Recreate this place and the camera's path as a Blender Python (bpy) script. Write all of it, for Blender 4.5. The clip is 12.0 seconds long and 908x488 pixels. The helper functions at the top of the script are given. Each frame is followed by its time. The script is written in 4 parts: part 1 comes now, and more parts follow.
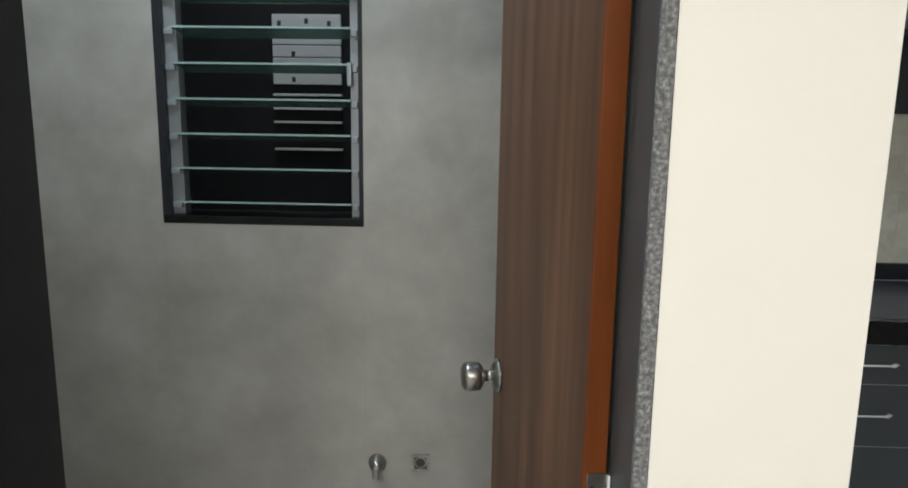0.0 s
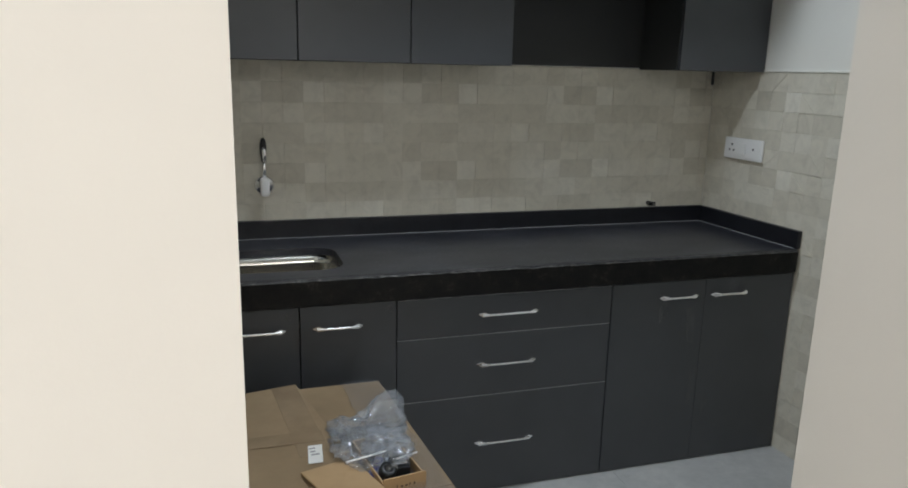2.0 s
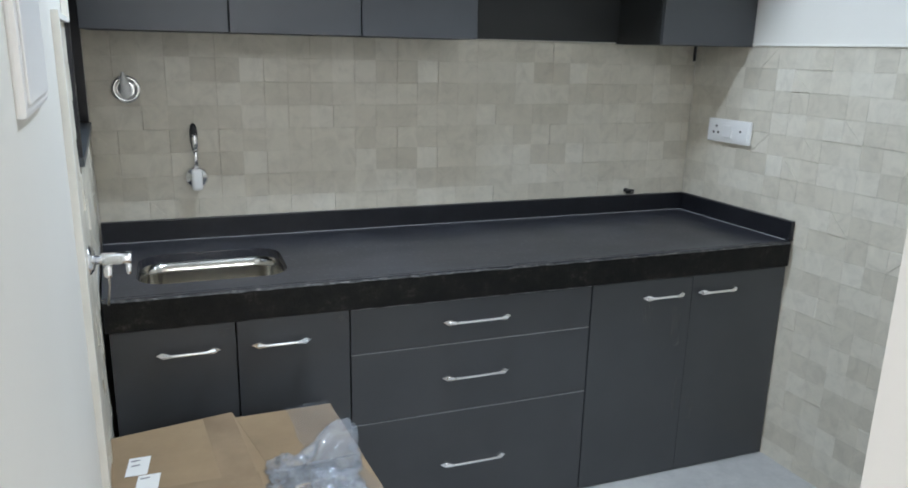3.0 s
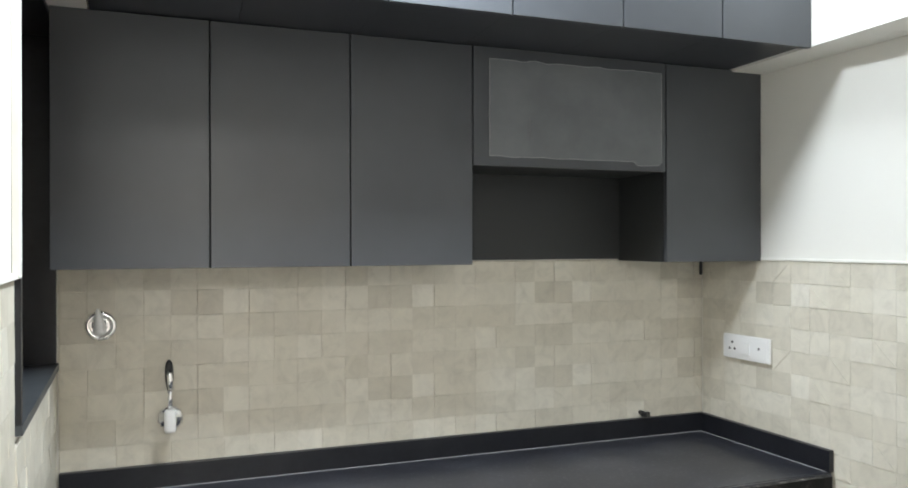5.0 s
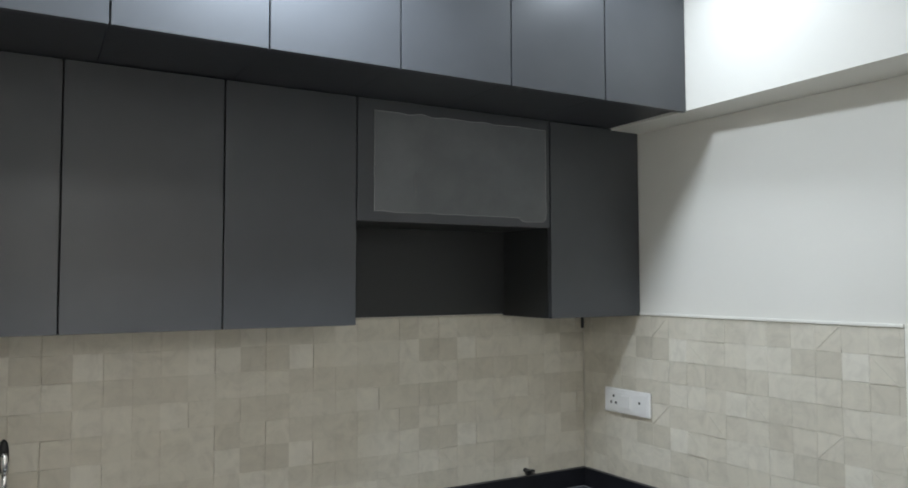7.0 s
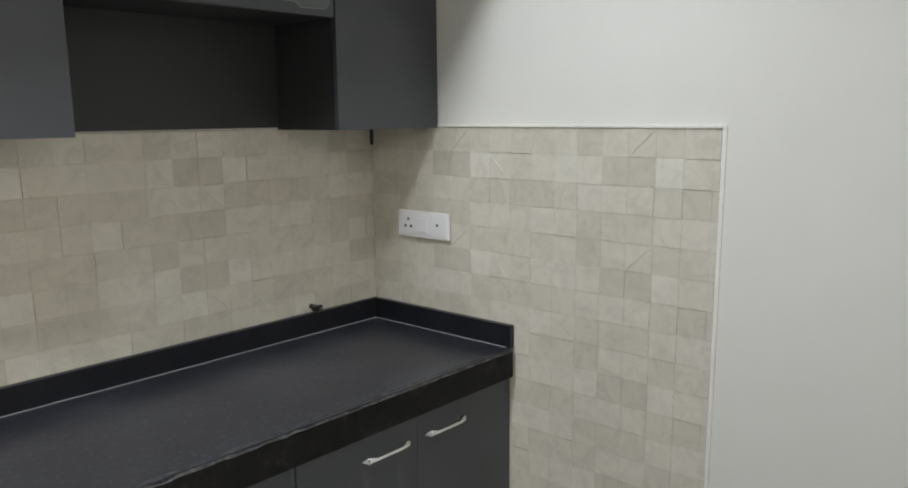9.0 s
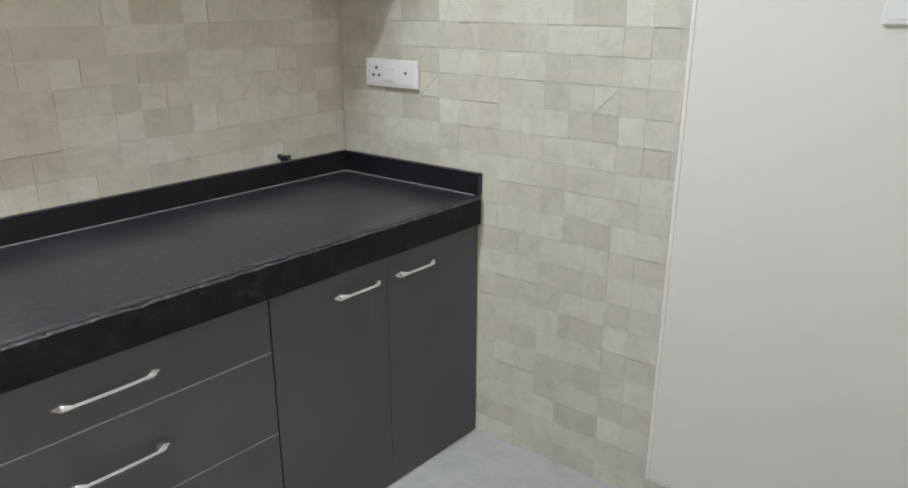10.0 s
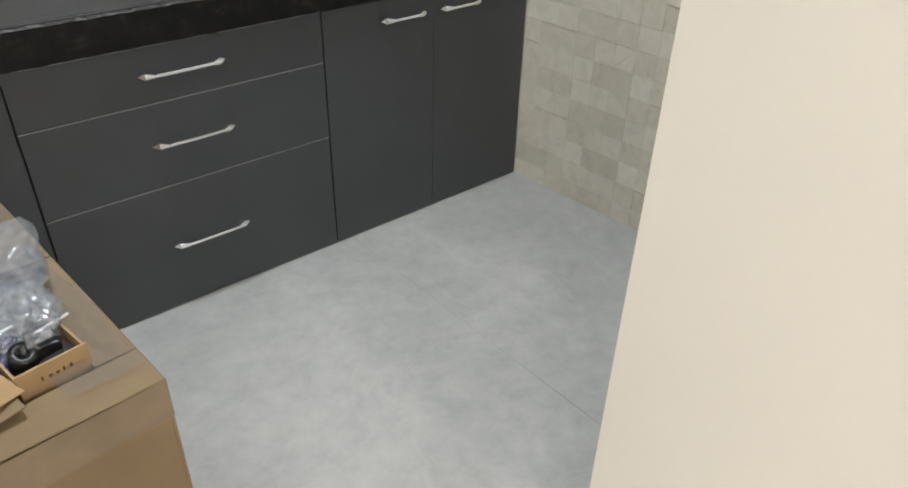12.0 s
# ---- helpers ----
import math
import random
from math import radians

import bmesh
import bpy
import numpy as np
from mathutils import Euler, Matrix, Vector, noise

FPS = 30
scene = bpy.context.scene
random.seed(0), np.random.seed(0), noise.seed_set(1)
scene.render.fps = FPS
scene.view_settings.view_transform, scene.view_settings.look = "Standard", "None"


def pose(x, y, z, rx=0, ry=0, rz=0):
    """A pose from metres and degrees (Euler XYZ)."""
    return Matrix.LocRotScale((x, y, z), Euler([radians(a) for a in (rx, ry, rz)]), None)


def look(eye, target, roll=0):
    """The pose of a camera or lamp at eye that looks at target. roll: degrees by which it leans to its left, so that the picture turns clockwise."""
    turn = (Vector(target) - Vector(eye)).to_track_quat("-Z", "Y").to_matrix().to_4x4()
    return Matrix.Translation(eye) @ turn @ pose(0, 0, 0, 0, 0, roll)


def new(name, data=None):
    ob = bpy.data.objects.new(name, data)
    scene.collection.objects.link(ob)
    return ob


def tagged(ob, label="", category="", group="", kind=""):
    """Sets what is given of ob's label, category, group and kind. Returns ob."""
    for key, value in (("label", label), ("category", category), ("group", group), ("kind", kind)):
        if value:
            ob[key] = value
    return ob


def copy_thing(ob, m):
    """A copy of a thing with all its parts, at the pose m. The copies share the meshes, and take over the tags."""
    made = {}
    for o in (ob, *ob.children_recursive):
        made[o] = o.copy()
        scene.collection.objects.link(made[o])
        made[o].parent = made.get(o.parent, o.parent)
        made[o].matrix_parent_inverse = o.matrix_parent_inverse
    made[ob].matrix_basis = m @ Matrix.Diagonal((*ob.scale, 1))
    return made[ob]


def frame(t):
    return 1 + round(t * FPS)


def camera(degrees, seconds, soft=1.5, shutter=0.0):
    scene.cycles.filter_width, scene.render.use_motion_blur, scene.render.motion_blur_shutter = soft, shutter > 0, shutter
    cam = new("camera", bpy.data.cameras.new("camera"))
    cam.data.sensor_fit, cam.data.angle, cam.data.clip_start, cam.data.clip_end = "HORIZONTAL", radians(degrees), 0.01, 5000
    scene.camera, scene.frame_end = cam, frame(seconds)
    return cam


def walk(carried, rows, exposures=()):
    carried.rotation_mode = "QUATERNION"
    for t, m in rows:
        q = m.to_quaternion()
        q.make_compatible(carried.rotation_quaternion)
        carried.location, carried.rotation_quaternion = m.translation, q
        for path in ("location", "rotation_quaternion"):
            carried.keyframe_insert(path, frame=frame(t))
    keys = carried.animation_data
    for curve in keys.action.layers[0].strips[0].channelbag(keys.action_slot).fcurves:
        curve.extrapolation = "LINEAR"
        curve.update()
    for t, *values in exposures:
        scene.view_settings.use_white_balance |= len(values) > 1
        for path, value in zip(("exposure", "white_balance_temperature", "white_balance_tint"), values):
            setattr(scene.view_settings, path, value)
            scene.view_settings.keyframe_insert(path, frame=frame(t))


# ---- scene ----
cam = camera(62.9, 12.0, soft=1.8)
PATH = [
    (0, (-2.517, -3.105, 1.557), (-2.596, -1.141, 1.186), 0.8),
    (0.5, (-2.47, -3.045, 1.557), (-2.325, -1.084, 1.197), 1.5),
    (1, (-2.353, -2.993, 1.556), (-1.989, -1.061, 1.192), 1.5),
    (1.5, (-2.23, -2.961, 1.535), (-1.684, -1.073, 1.167), 1.7),
    (2, (-2.132, -2.903, 1.518), (-1.539, -1.049, 1.059), 1.4),
    (2.5, (-2.07, -2.749, 1.49), (-1.415, -0.923, 1.005), 1.3),
    (3, (-2.031, -2.607, 1.502), (-1.346, -0.797, 0.994), 1.3),
    (3.5, (-1.966, -2.517, 1.536), (-1.27, -0.692, 1.104), 1.3),
    (3.7, (-1.916, -2.488, 1.546), (-1.229, -0.639, 1.214), 1.0),
    (5.5, (-1.93, -2.437, 1.635), (-1.243, -0.559, 1.67), -0.1),
    (6, (-1.935, -2.449, 1.665), (-1.184, -0.597, 1.745), 0.1),
    (6.5, (-1.963, -2.427, 1.664), (-1.114, -0.619, 1.776), 0.0),
    (8.3, (-1.718, -2.053, 1.644), (-0.402, -0.548, 1.601), -0.3),
    (8.5, (-1.731, -2.033, 1.623), (-0.391, -0.552, 1.527), -0.2),
    (9, (-1.717, -1.991, 1.576), (-0.278, -0.646, 1.232), -0.5),
    (9.5, (-1.724, -1.986, 1.512), (-0.265, -0.721, 0.989), -0.5),
    (10, (-1.746, -2.022, 1.465), (-0.311, -0.786, 0.824), 0.1),
    (10.5, (-1.751, -2.099, 1.426), (-0.429, -0.818, 0.643), 2.2),
    (11, (-1.737, -2.192, 1.38), (-0.641, -0.798, 0.454), 1.0),
    (11.5, (-1.776, -2.258, 1.358), (-0.747, -0.867, 0.355), 0.4),
    (12, (-1.84, -2.387, 1.358), (-0.739, -1.131, 0.258), 1.6),
]
walk(cam, [(t, look(eye, target, roll)) for t, eye, target, roll in PATH], [(0, 0.03, 6050, 5), (1.0, 0.05, 6250, 8), (1.5, -0.06, 6100, 8), (2.0, -0.1, 6050, 8), (2.5, 0.24, 5560, 5), (3.5, 0.95, 5850, 11), (5.5, 1.1, 6200, 8), (6.5, 0.55, 6050, 8), (8.3, 0.36, 6250, 11), (8.5, 0.36, 6300, 11), (9.5, 0.69, 6330, 10), (10.0, 0.82, 6280, 9), (10.5, 1.0, 6100, 8), (11.0, 1.13, 6100, 8), (11.5, 1.05, 6250, 8), (12, 0.64, 6500, 9)])

# ---- light ----
world = bpy.data.worlds.new("world")
scene.world = world
world.use_nodes = True
wbg = world.node_tree.nodes["Background"]
wbg.inputs["Color"].default_value = (0.6, 0.7, 0.9, 1)
wbg.inputs["Strength"].default_value = 0.02


def area_lamp(name, place, aim, size, watts, colour):
    data = bpy.data.lights.new(name, "AREA")
    data.shape, data.size, data.energy, data.color = "DISK", size, watts, colour
    ob = new(name, data)
    ob.matrix_world = look(place, aim)
    return ob


COOL, WARM = (0.88, 0.943, 1.0), (1.0, 0.965, 0.915)
LAMPS = [
    ("kitchen_lamp", (-0.38, -0.93, 2.68), 0.18, 2.8, COOL),
    ("kitchen_lamp", (-1.45, -0.90, 2.68), 0.24, 22.3, COOL),
    ("hall_lamp", (-2.0, -5.6, 2.68), 1.10, 66, WARM),
    ("hall_lamp", (-3.2, -4.0, 2.68), 0.40, 44, WARM),
    # Unseen source, added to brighten the white panel on the shaft wall.
    ("shaft_fill", (-3.3, -0.35, 2.70), 0.5, 5.0, COOL),
    # Assumed source, added to lift the dim bathroom wall.
    ("bathroom_fill", (-3.2, -1.6, 2.68), 0.20, 15.5, (0.82, 0.92, 1.0)),
]
for nm, at_, size_, watts_, col_ in LAMPS:
    area_lamp(nm, at_, (at_[0], at_[1] + 0.001, 0), size_, watts_, col_)

# ---- materials ----


def material(name, base, rough=0.5, metal=0.0, spec=0.5):
    m = bpy.data.materials.new(name)
    m.use_nodes = True
    b = m.node_tree.nodes["Principled BSDF"]
    b.inputs["Base Color"].default_value = (*base, 1)
    b.inputs["Roughness"].default_value = rough
    b.inputs["Metallic"].default_value = metal
    b.inputs["Specular IOR Level"].default_value = spec
    return m


def node(m, kind, **values):
    n = m.node_tree.nodes.new(kind)
    for key, value in values.items():
        n.inputs[key.replace("_", " ")].default_value = value
    return n


def wire(m, a, out, b, into):
    m.node_tree.links.new(a.outputs[out], b.inputs[into])


def shader(m):
    return m.node_tree.nodes["Principled BSDF"]


def coords(m, scale=(1, 1, 1)):
    c = node(m, "ShaderNodeTexCoord")
    mp = node(m, "ShaderNodeMapping", Scale=scale)
    wire(m, c, "Object", mp, "Vector")
    return mp


def ramp(m, stops):
    r = m.node_tree.nodes.new("ShaderNodeValToRGB")
    e = r.color_ramp.elements
    while len(e) < len(stops):
        e.new(0.5)
    for el, (p, c) in zip(e, stops):
        el.position, el.color = p, (*c, 1)
    return r


def mottled(m, stops, scale, detail=6, rough=0.6, stretch=(1, 1, 1), bump=0.0, bump_scale=None, distance=0.002):
    """Colour from one noise, relief from a finer one."""
    mp = coords(m, stretch)
    n = node(m, "ShaderNodeTexNoise", Scale=scale, Detail=detail, Roughness=rough)
    wire(m, mp, "Vector", n, "Vector")
    r = ramp(m, stops)
    wire(m, n, "Fac", r, "Fac")
    wire(m, r, "Color", shader(m), "Base Color")
    if bump:
        f = node(m, "ShaderNodeTexNoise", Scale=bump_scale or scale * 8, Detail=4)
        wire(m, mp, "Vector", f, "Vector")
        bp = node(m, "ShaderNodeBump", Strength=bump, Distance=distance)
        wire(m, f, "Fac", bp, "Height")
        wire(m, bp, "Normal", shader(m), "Normal")
    return r


cream_paint = material("cream_paint", (0.79, 0.73, 0.665), 0.55, spec=0.3)
mottled(cream_paint, [(0.3, (0.735, 0.692, 0.632)), (0.7, (0.775, 0.732, 0.672))], 1.6, bump=0.08, bump_scale=140)
white_paint = material("white_paint", (0.78, 0.77, 0.72), 0.5, spec=0.3)
mottled(white_paint, [(0.3, (0.712, 0.69, 0.63)), (0.7, (0.752, 0.731, 0.674))], 1.3, bump=0.1, bump_scale=120)
ceiling_paint = material("ceiling_paint", (0.8, 0.8, 0.79), 0.7)
trim_paint = material("trim_paint", (0.82, 0.81, 0.77), 0.45)
mottled(trim_paint, [(0.35, (0.76, 0.742, 0.675)), (0.65, (0.83, 0.812, 0.75))], 9, bump=0.1)

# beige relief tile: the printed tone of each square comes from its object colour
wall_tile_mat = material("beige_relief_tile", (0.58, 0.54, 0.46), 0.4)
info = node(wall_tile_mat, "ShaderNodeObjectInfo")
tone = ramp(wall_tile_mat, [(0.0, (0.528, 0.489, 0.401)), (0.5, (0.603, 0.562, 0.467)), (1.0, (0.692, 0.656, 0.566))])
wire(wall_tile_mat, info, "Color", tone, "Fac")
geo = node(wall_tile_mat, "ShaderNodeNewGeometry")
cloud = node(wall_tile_mat, "ShaderNodeTexNoise", Scale=17, Detail=8, Roughness=0.66, Distortion=0.9)
wire(wall_tile_mat, geo, "Position", cloud, "Vector")
cloud_tone = ramp(wall_tile_mat, [(0.3, (0.87, 0.865, 0.86)), (0.5, (1.0, 1.0, 1.0)), (0.7, (1.08, 1.078, 1.07))])
wire(wall_tile_mat, cloud, "Fac", cloud_tone, "Fac")
mul = node(wall_tile_mat, "ShaderNodeMixRGB", Fac=1.0)
mul.blend_type = "MULTIPLY"
wire(wall_tile_mat, tone, "Color", mul, "Color1")
wire(wall_tile_mat, cloud_tone, "Color", mul, "Color2")
wire(wall_tile_mat, mul, "Color", shader(wall_tile_mat), "Base Color")
tile_bump = node(wall_tile_mat, "ShaderNodeBump", Strength=0.3, Distance=0.002)
wire(wall_tile_mat, cloud, "Fac", tile_bump, "Height")
wire(wall_tile_mat, tile_bump, "Normal", shader(wall_tile_mat), "Normal")
grout_mat = material("grout", (0.5, 0.47, 0.41), 0.8)
mottled(grout_mat, [(0.3, (0.46, 0.43, 0.37)), (0.7, (0.54, 0.51, 0.45))], 30)

floor_grout = material("floor_grout", (0.3, 0.3, 0.295), 0.8)
mottled(floor_grout, [(0.3, (0.27, 0.27, 0.265)), (0.7, (0.34, 0.34, 0.335))], 30)
bath_tile_mat = material("cement_look_tile", (0.3, 0.28, 0.25), 0.45)
mottled(bath_tile_mat, [(0.28, (0.25, 0.23, 0.202)), (0.5, (0.325, 0.302, 0.268)), (0.72, (0.4, 0.375, 0.338))], 3.6, detail=9, rough=0.62, bump=0.05, bump_scale=60)
floor_tile_mat = material("grey_stone_tile", (0.42, 0.42, 0.41), 0.34)
f_geo = node(floor_tile_mat, "ShaderNodeNewGeometry")
f_big = node(floor_tile_mat, "ShaderNodeTexNoise", Scale=2.4, Detail=10, Roughness=0.66, Distortion=0.5)
f_fine = node(floor_tile_mat, "ShaderNodeTexNoise", Scale=13, Detail=10, Roughness=0.7, Distortion=0.15)
f_vein = node(floor_tile_mat, "ShaderNodeTexNoise", Scale=2.2, Detail=5, Roughness=0.55, Distortion=0.8)
f_r1 = ramp(floor_tile_mat, [(0.3, (0.40, 0.40, 0.393)), (0.5, (0.45, 0.448, 0.438)), (0.7, (0.505, 0.50, 0.487))])
f_r2 = ramp(floor_tile_mat, [(0.32, (0.87, 0.87, 0.876)), (0.5, (1.0, 1.0, 1.0)), (0.68, (1.10, 1.10, 1.092))])
f_r3 = ramp(floor_tile_mat, [(0.47, (1.0, 1.0, 1.0)), (0.5, (1.06, 1.055, 1.04)), (0.53, (1.0, 1.0, 1.0))])
for n_ in (f_big, f_fine, f_vein):
    wire(floor_tile_mat, f_geo, "Position", n_, "Vector")
for n_, r_n in ((f_big, f_r1), (f_fine, f_r2), (f_vein, f_r3)):
    wire(floor_tile_mat, n_, "Fac", r_n, "Fac")
f_x1, f_x2 = node(floor_tile_mat, "ShaderNodeMixRGB", Fac=1.0), node(floor_tile_mat, "ShaderNodeMixRGB", Fac=1.0)
f_x1.blend_type = f_x2.blend_type = "MULTIPLY"
wire(floor_tile_mat, f_r1, "Color", f_x1, "Color1")
wire(floor_tile_mat, f_r2, "Color", f_x1, "Color2")
wire(floor_tile_mat, f_x1, "Color", f_x2, "Color1")
wire(floor_tile_mat, f_r3, "Color", f_x2, "Color2")
wire(floor_tile_mat, f_x2, "Color", shader(floor_tile_mat), "Base Color")
f_bp = node(floor_tile_mat, "ShaderNodeBump", Strength=0.03, Distance=0.001)
wire(floor_tile_mat, f_fine, "Fac", f_bp, "Height")
wire(floor_tile_mat, f_bp, "Normal", shader(floor_tile_mat), "Normal")


granite = material("black_granite", (0.012, 0.012, 0.014), 0.22, spec=0.38)
r_ = mottled(granite, [(0.4, (0.010, 0.0105, 0.0135)), (0.62, (0.016, 0.0165, 0.0205)), (0.75, (0.034, 0.0345, 0.039))], 13, detail=12, rough=0.74)
dust = node(granite, "ShaderNodeTexNoise", Scale=3, Detail=3, Roughness=0.5)
wire(granite, coords(granite), "Vector", dust, "Vector")
dust_r = ramp(granite, [(0.3, (0.295, 0.295, 0.295)), (0.75, (0.38, 0.38, 0.38))])
wire(granite, dust, "Fac", dust_r, "Fac")
wire(granite, dust_r, "Color", shader(granite), "Roughness")
dusty_top = material("dusty_black_granite", (0.03, 0.031, 0.038), 0.26, spec=0.5)
top_r = mottled(dusty_top, [(0.3, (0.017, 0.0175, 0.023)), (0.55, (0.027, 0.028, 0.036)), (0.75, (0.05, 0.051, 0.06))], 3.2, detail=9, rough=0.62)
specks = node(dusty_top, "ShaderNodeTexNoise", Scale=70, Detail=3, Roughness=0.6)
wire(dusty_top, coords(dusty_top), "Vector", specks, "Vector")
specks_r = ramp(dusty_top, [(0.56, (0, 0, 0)), (0.74, (0.055, 0.055, 0.056))])
wire(dusty_top, specks, "Fac", specks_r, "Fac")
dusted = node(dusty_top, "ShaderNodeMixRGB", Fac=1.0)
dusted.blend_type = "ADD"
wire(dusty_top, top_r, "Color", dusted, "Color1")
wire(dusty_top, specks_r, "Color", dusted, "Color2")
wire(dusty_top, dusted, "Color", shader(dusty_top), "Base Color")
top_wipe = node(dusty_top, "ShaderNodeTexNoise", Scale=3, Detail=2, Roughness=0.5)
wire(dusty_top, coords(dusty_top, (1, 2.2, 1)), "Vector", top_wipe, "Vector")
top_wipe_r = ramp(dusty_top, [(0.3, (0.285, 0.285, 0.285)), (0.7, (0.35, 0.35, 0.35))])
wire(dusty_top, top_wipe, "Fac", top_wipe_r, "Fac")
wire(dusty_top, top_wipe_r, "Color", shader(dusty_top), "Roughness")
granite_edge = material("worn_granite_edge", (0.02, 0.019, 0.017), 0.5, spec=0.22)
mottled(granite_edge, [(0.42, (0.003, 0.003, 0.003)), (0.57, (0.008, 0.0073, 0.006)), (0.74, (0.05, 0.044, 0.036))], 20, detail=10, rough=0.75, bump=0.5, bump_scale=160)
worn_arris = material("chipped_granite_arris", (0.06, 0.058, 0.055), 0.6)
mottled(worn_arris, [(0.38, (0.010, 0.010, 0.010)), (0.52, (0.038, 0.037, 0.035)), (0.68, (0.14, 0.133, 0.122))], 34, detail=8, rough=0.7, bump=0.6, bump_scale=150, distance=0.003)
granite_raw = material("sawn_granite_edge", (0.2, 0.2, 0.2), 0.85)
mottled(granite_raw, [(0.36, (0.075, 0.075, 0.076)), (0.52, (0.155, 0.152, 0.15)), (0.68, (0.31, 0.305, 0.30))], 190, detail=4, bump=1.0, bump_scale=110, distance=0.004)

laminate = material("charcoal_laminate", (0.05, 0.052, 0.055), 0.38, spec=0.45)
mottled(laminate, [(0.3, (0.051, 0.0535, 0.0585)), (0.7, (0.065, 0.0680, 0.0735))], 2.2, detail=4)
smudge = node(laminate, "ShaderNodeTexNoise", Scale=2.6, Detail=2, Roughness=0.5)
wire(laminate, coords(laminate), "Vector", smudge, "Vector")
smudge_r = ramp(laminate, [(0.3, (0.33, 0.33, 0.33)), (0.7, (0.40, 0.40, 0.40))])
wire(laminate, smudge, "Fac", smudge_r, "Fac")
wire(laminate, smudge_r, "Color", shader(laminate), "Roughness")
# Laminate darkened so the loft undersides carry their shade in the colour.
shaded_laminate = material("shaded_laminate", (0.03, 0.0315, 0.036), 0.4)
mottled(shaded_laminate, [(0.3, (0.025, 0.0265, 0.031)), (0.7, (0.034, 0.0355, 0.041))], 3, detail=4)
carcass_mat = material("carcass_board", (0.026, 0.027, 0.0265), 0.6)
chrome = material("chrome", (0.93, 0.93, 0.94), 0.18, 1.0)
sink_steel = material("polished_sink_steel", (0.62, 0.60, 0.55), 0.16, 1.0)
mottled(sink_steel, [(0.3, (0.5, 0.48, 0.43)), (0.7, (0.64, 0.615, 0.565))], 30, stretch=(1, 8, 1))
steel = material("brushed_steel", (0.5, 0.48, 0.45), 0.28, 1.0)
mottled(steel, [(0.3, (0.27, 0.26, 0.235)), (0.7, (0.4, 0.385, 0.355))], 40, stretch=(1, 12, 1))
black_plastic = material("black_plastic", (0.012, 0.012, 0.013), 0.35)
white_plastic = material("white_plastic", (0.8, 0.79, 0.77), 0.35)
slot_mat = material("socket_hole", (0.05, 0.045, 0.04), 0.6)
frosted = material("filmed_glass", (0.10, 0.105, 0.11), 0.5)
mottled(frosted, [(0.35, (0.115, 0.12, 0.124)), (0.7, (0.155, 0.16, 0.165))], 5, detail=5)
film_edge = material("film_edge", (0.3, 0.3, 0.3), 0.4)
plaster_mark = material("plaster_smear", (0.16, 0.155, 0.145), 0.85)
mottled(plaster_mark, [(0.35, (0.2, 0.2, 0.19)), (0.7, (0.42, 0.41, 0.385))], 60)
p_n = node(plaster_mark, "ShaderNodeTexNoise", Scale=45, Detail=6, Roughness=0.7)
wire(plaster_mark, coords(plaster_mark), "Vector", p_n, "Vector")
p_a = ramp(plaster_mark, [(0.45, (0, 0, 0)), (0.7, (0.38, 0.38, 0.38))])
wire(plaster_mark, p_n, "Fac", p_a, "Fac")
wire(plaster_mark, p_a, "Color", shader(plaster_mark), "Alpha")
dusty_granite = material("dusty_granite", (0.05, 0.054, 0.058), 0.42)
mottled(dusty_granite, [(0.3, (0.04, 0.043, 0.047)), (0.7, (0.065, 0.07, 0.075))], 12)
# Pale joint colour, used for the drawers' painted edge highlight too.
caulk_and_glint = material("joint_line", (0.33, 0.33, 0.34), 0.6)
cardboard = material("cardboard", (0.42, 0.28, 0.16), 0.75, spec=0.2)
mottled(cardboard, [(0.3, (0.225, 0.158, 0.092)), (0.7, (0.305, 0.218, 0.128))], 5, detail=8, bump=0.12, bump_scale=90)
tape = material("packing_tape", (0.38, 0.25, 0.14), 0.22)
mottled(tape, [(0.3, (0.225, 0.16, 0.098)), (0.7, (0.30, 0.217, 0.134))], 8, bump=0.15, bump_scale=60)
carton_pale = material("pale_carton", (0.55, 0.36, 0.18), 0.7)
mottled(carton_pale, [(0.3, (0.40, 0.26, 0.13)), (0.7, (0.47, 0.31, 0.158))], 9, bump=0.1, bump_scale=120)
ink = material("ink", (0.12, 0.08, 0.05), 0.7)
paper = material("paper_label", (0.72, 0.7, 0.66), 0.6)
print_grey = material("label_print", (0.25, 0.24, 0.24), 0.6)
blue_plastic = material("blue_plastic", (0.06, 0.05, 0.32), 0.4)
veneer = material("brown_veneer", (0.1, 0.055, 0.03), 0.45, spec=0.3)
mottled(veneer, [(0.3, (0.055, 0.027, 0.016)), (0.48, (0.105, 0.051, 0.028)), (0.56, (0.128, 0.063, 0.034)), (0.72, (0.18, 0.092, 0.049))], 20, detail=8, stretch=(1, 1, 0.06), bump=0.08, bump_scale=120)
teak = material("teak_lipping", (0.28, 0.09, 0.025), 0.45, spec=0.25)
mottled(teak, [(0.3, (0.095, 0.023, 0.004)), (0.7, (0.21, 0.058, 0.011))], 14, detail=8, stretch=(1, 1, 0.08), bump=0.08, bump_scale=100)
aluminium = material("grey_aluminium", (0.3, 0.31, 0.32), 0.45, 0.6)
# Near-black base puts the shaft's darkness into the cement colour.
cement = material("shade_black_cement", (0.05, 0.05, 0.05), 0.9)
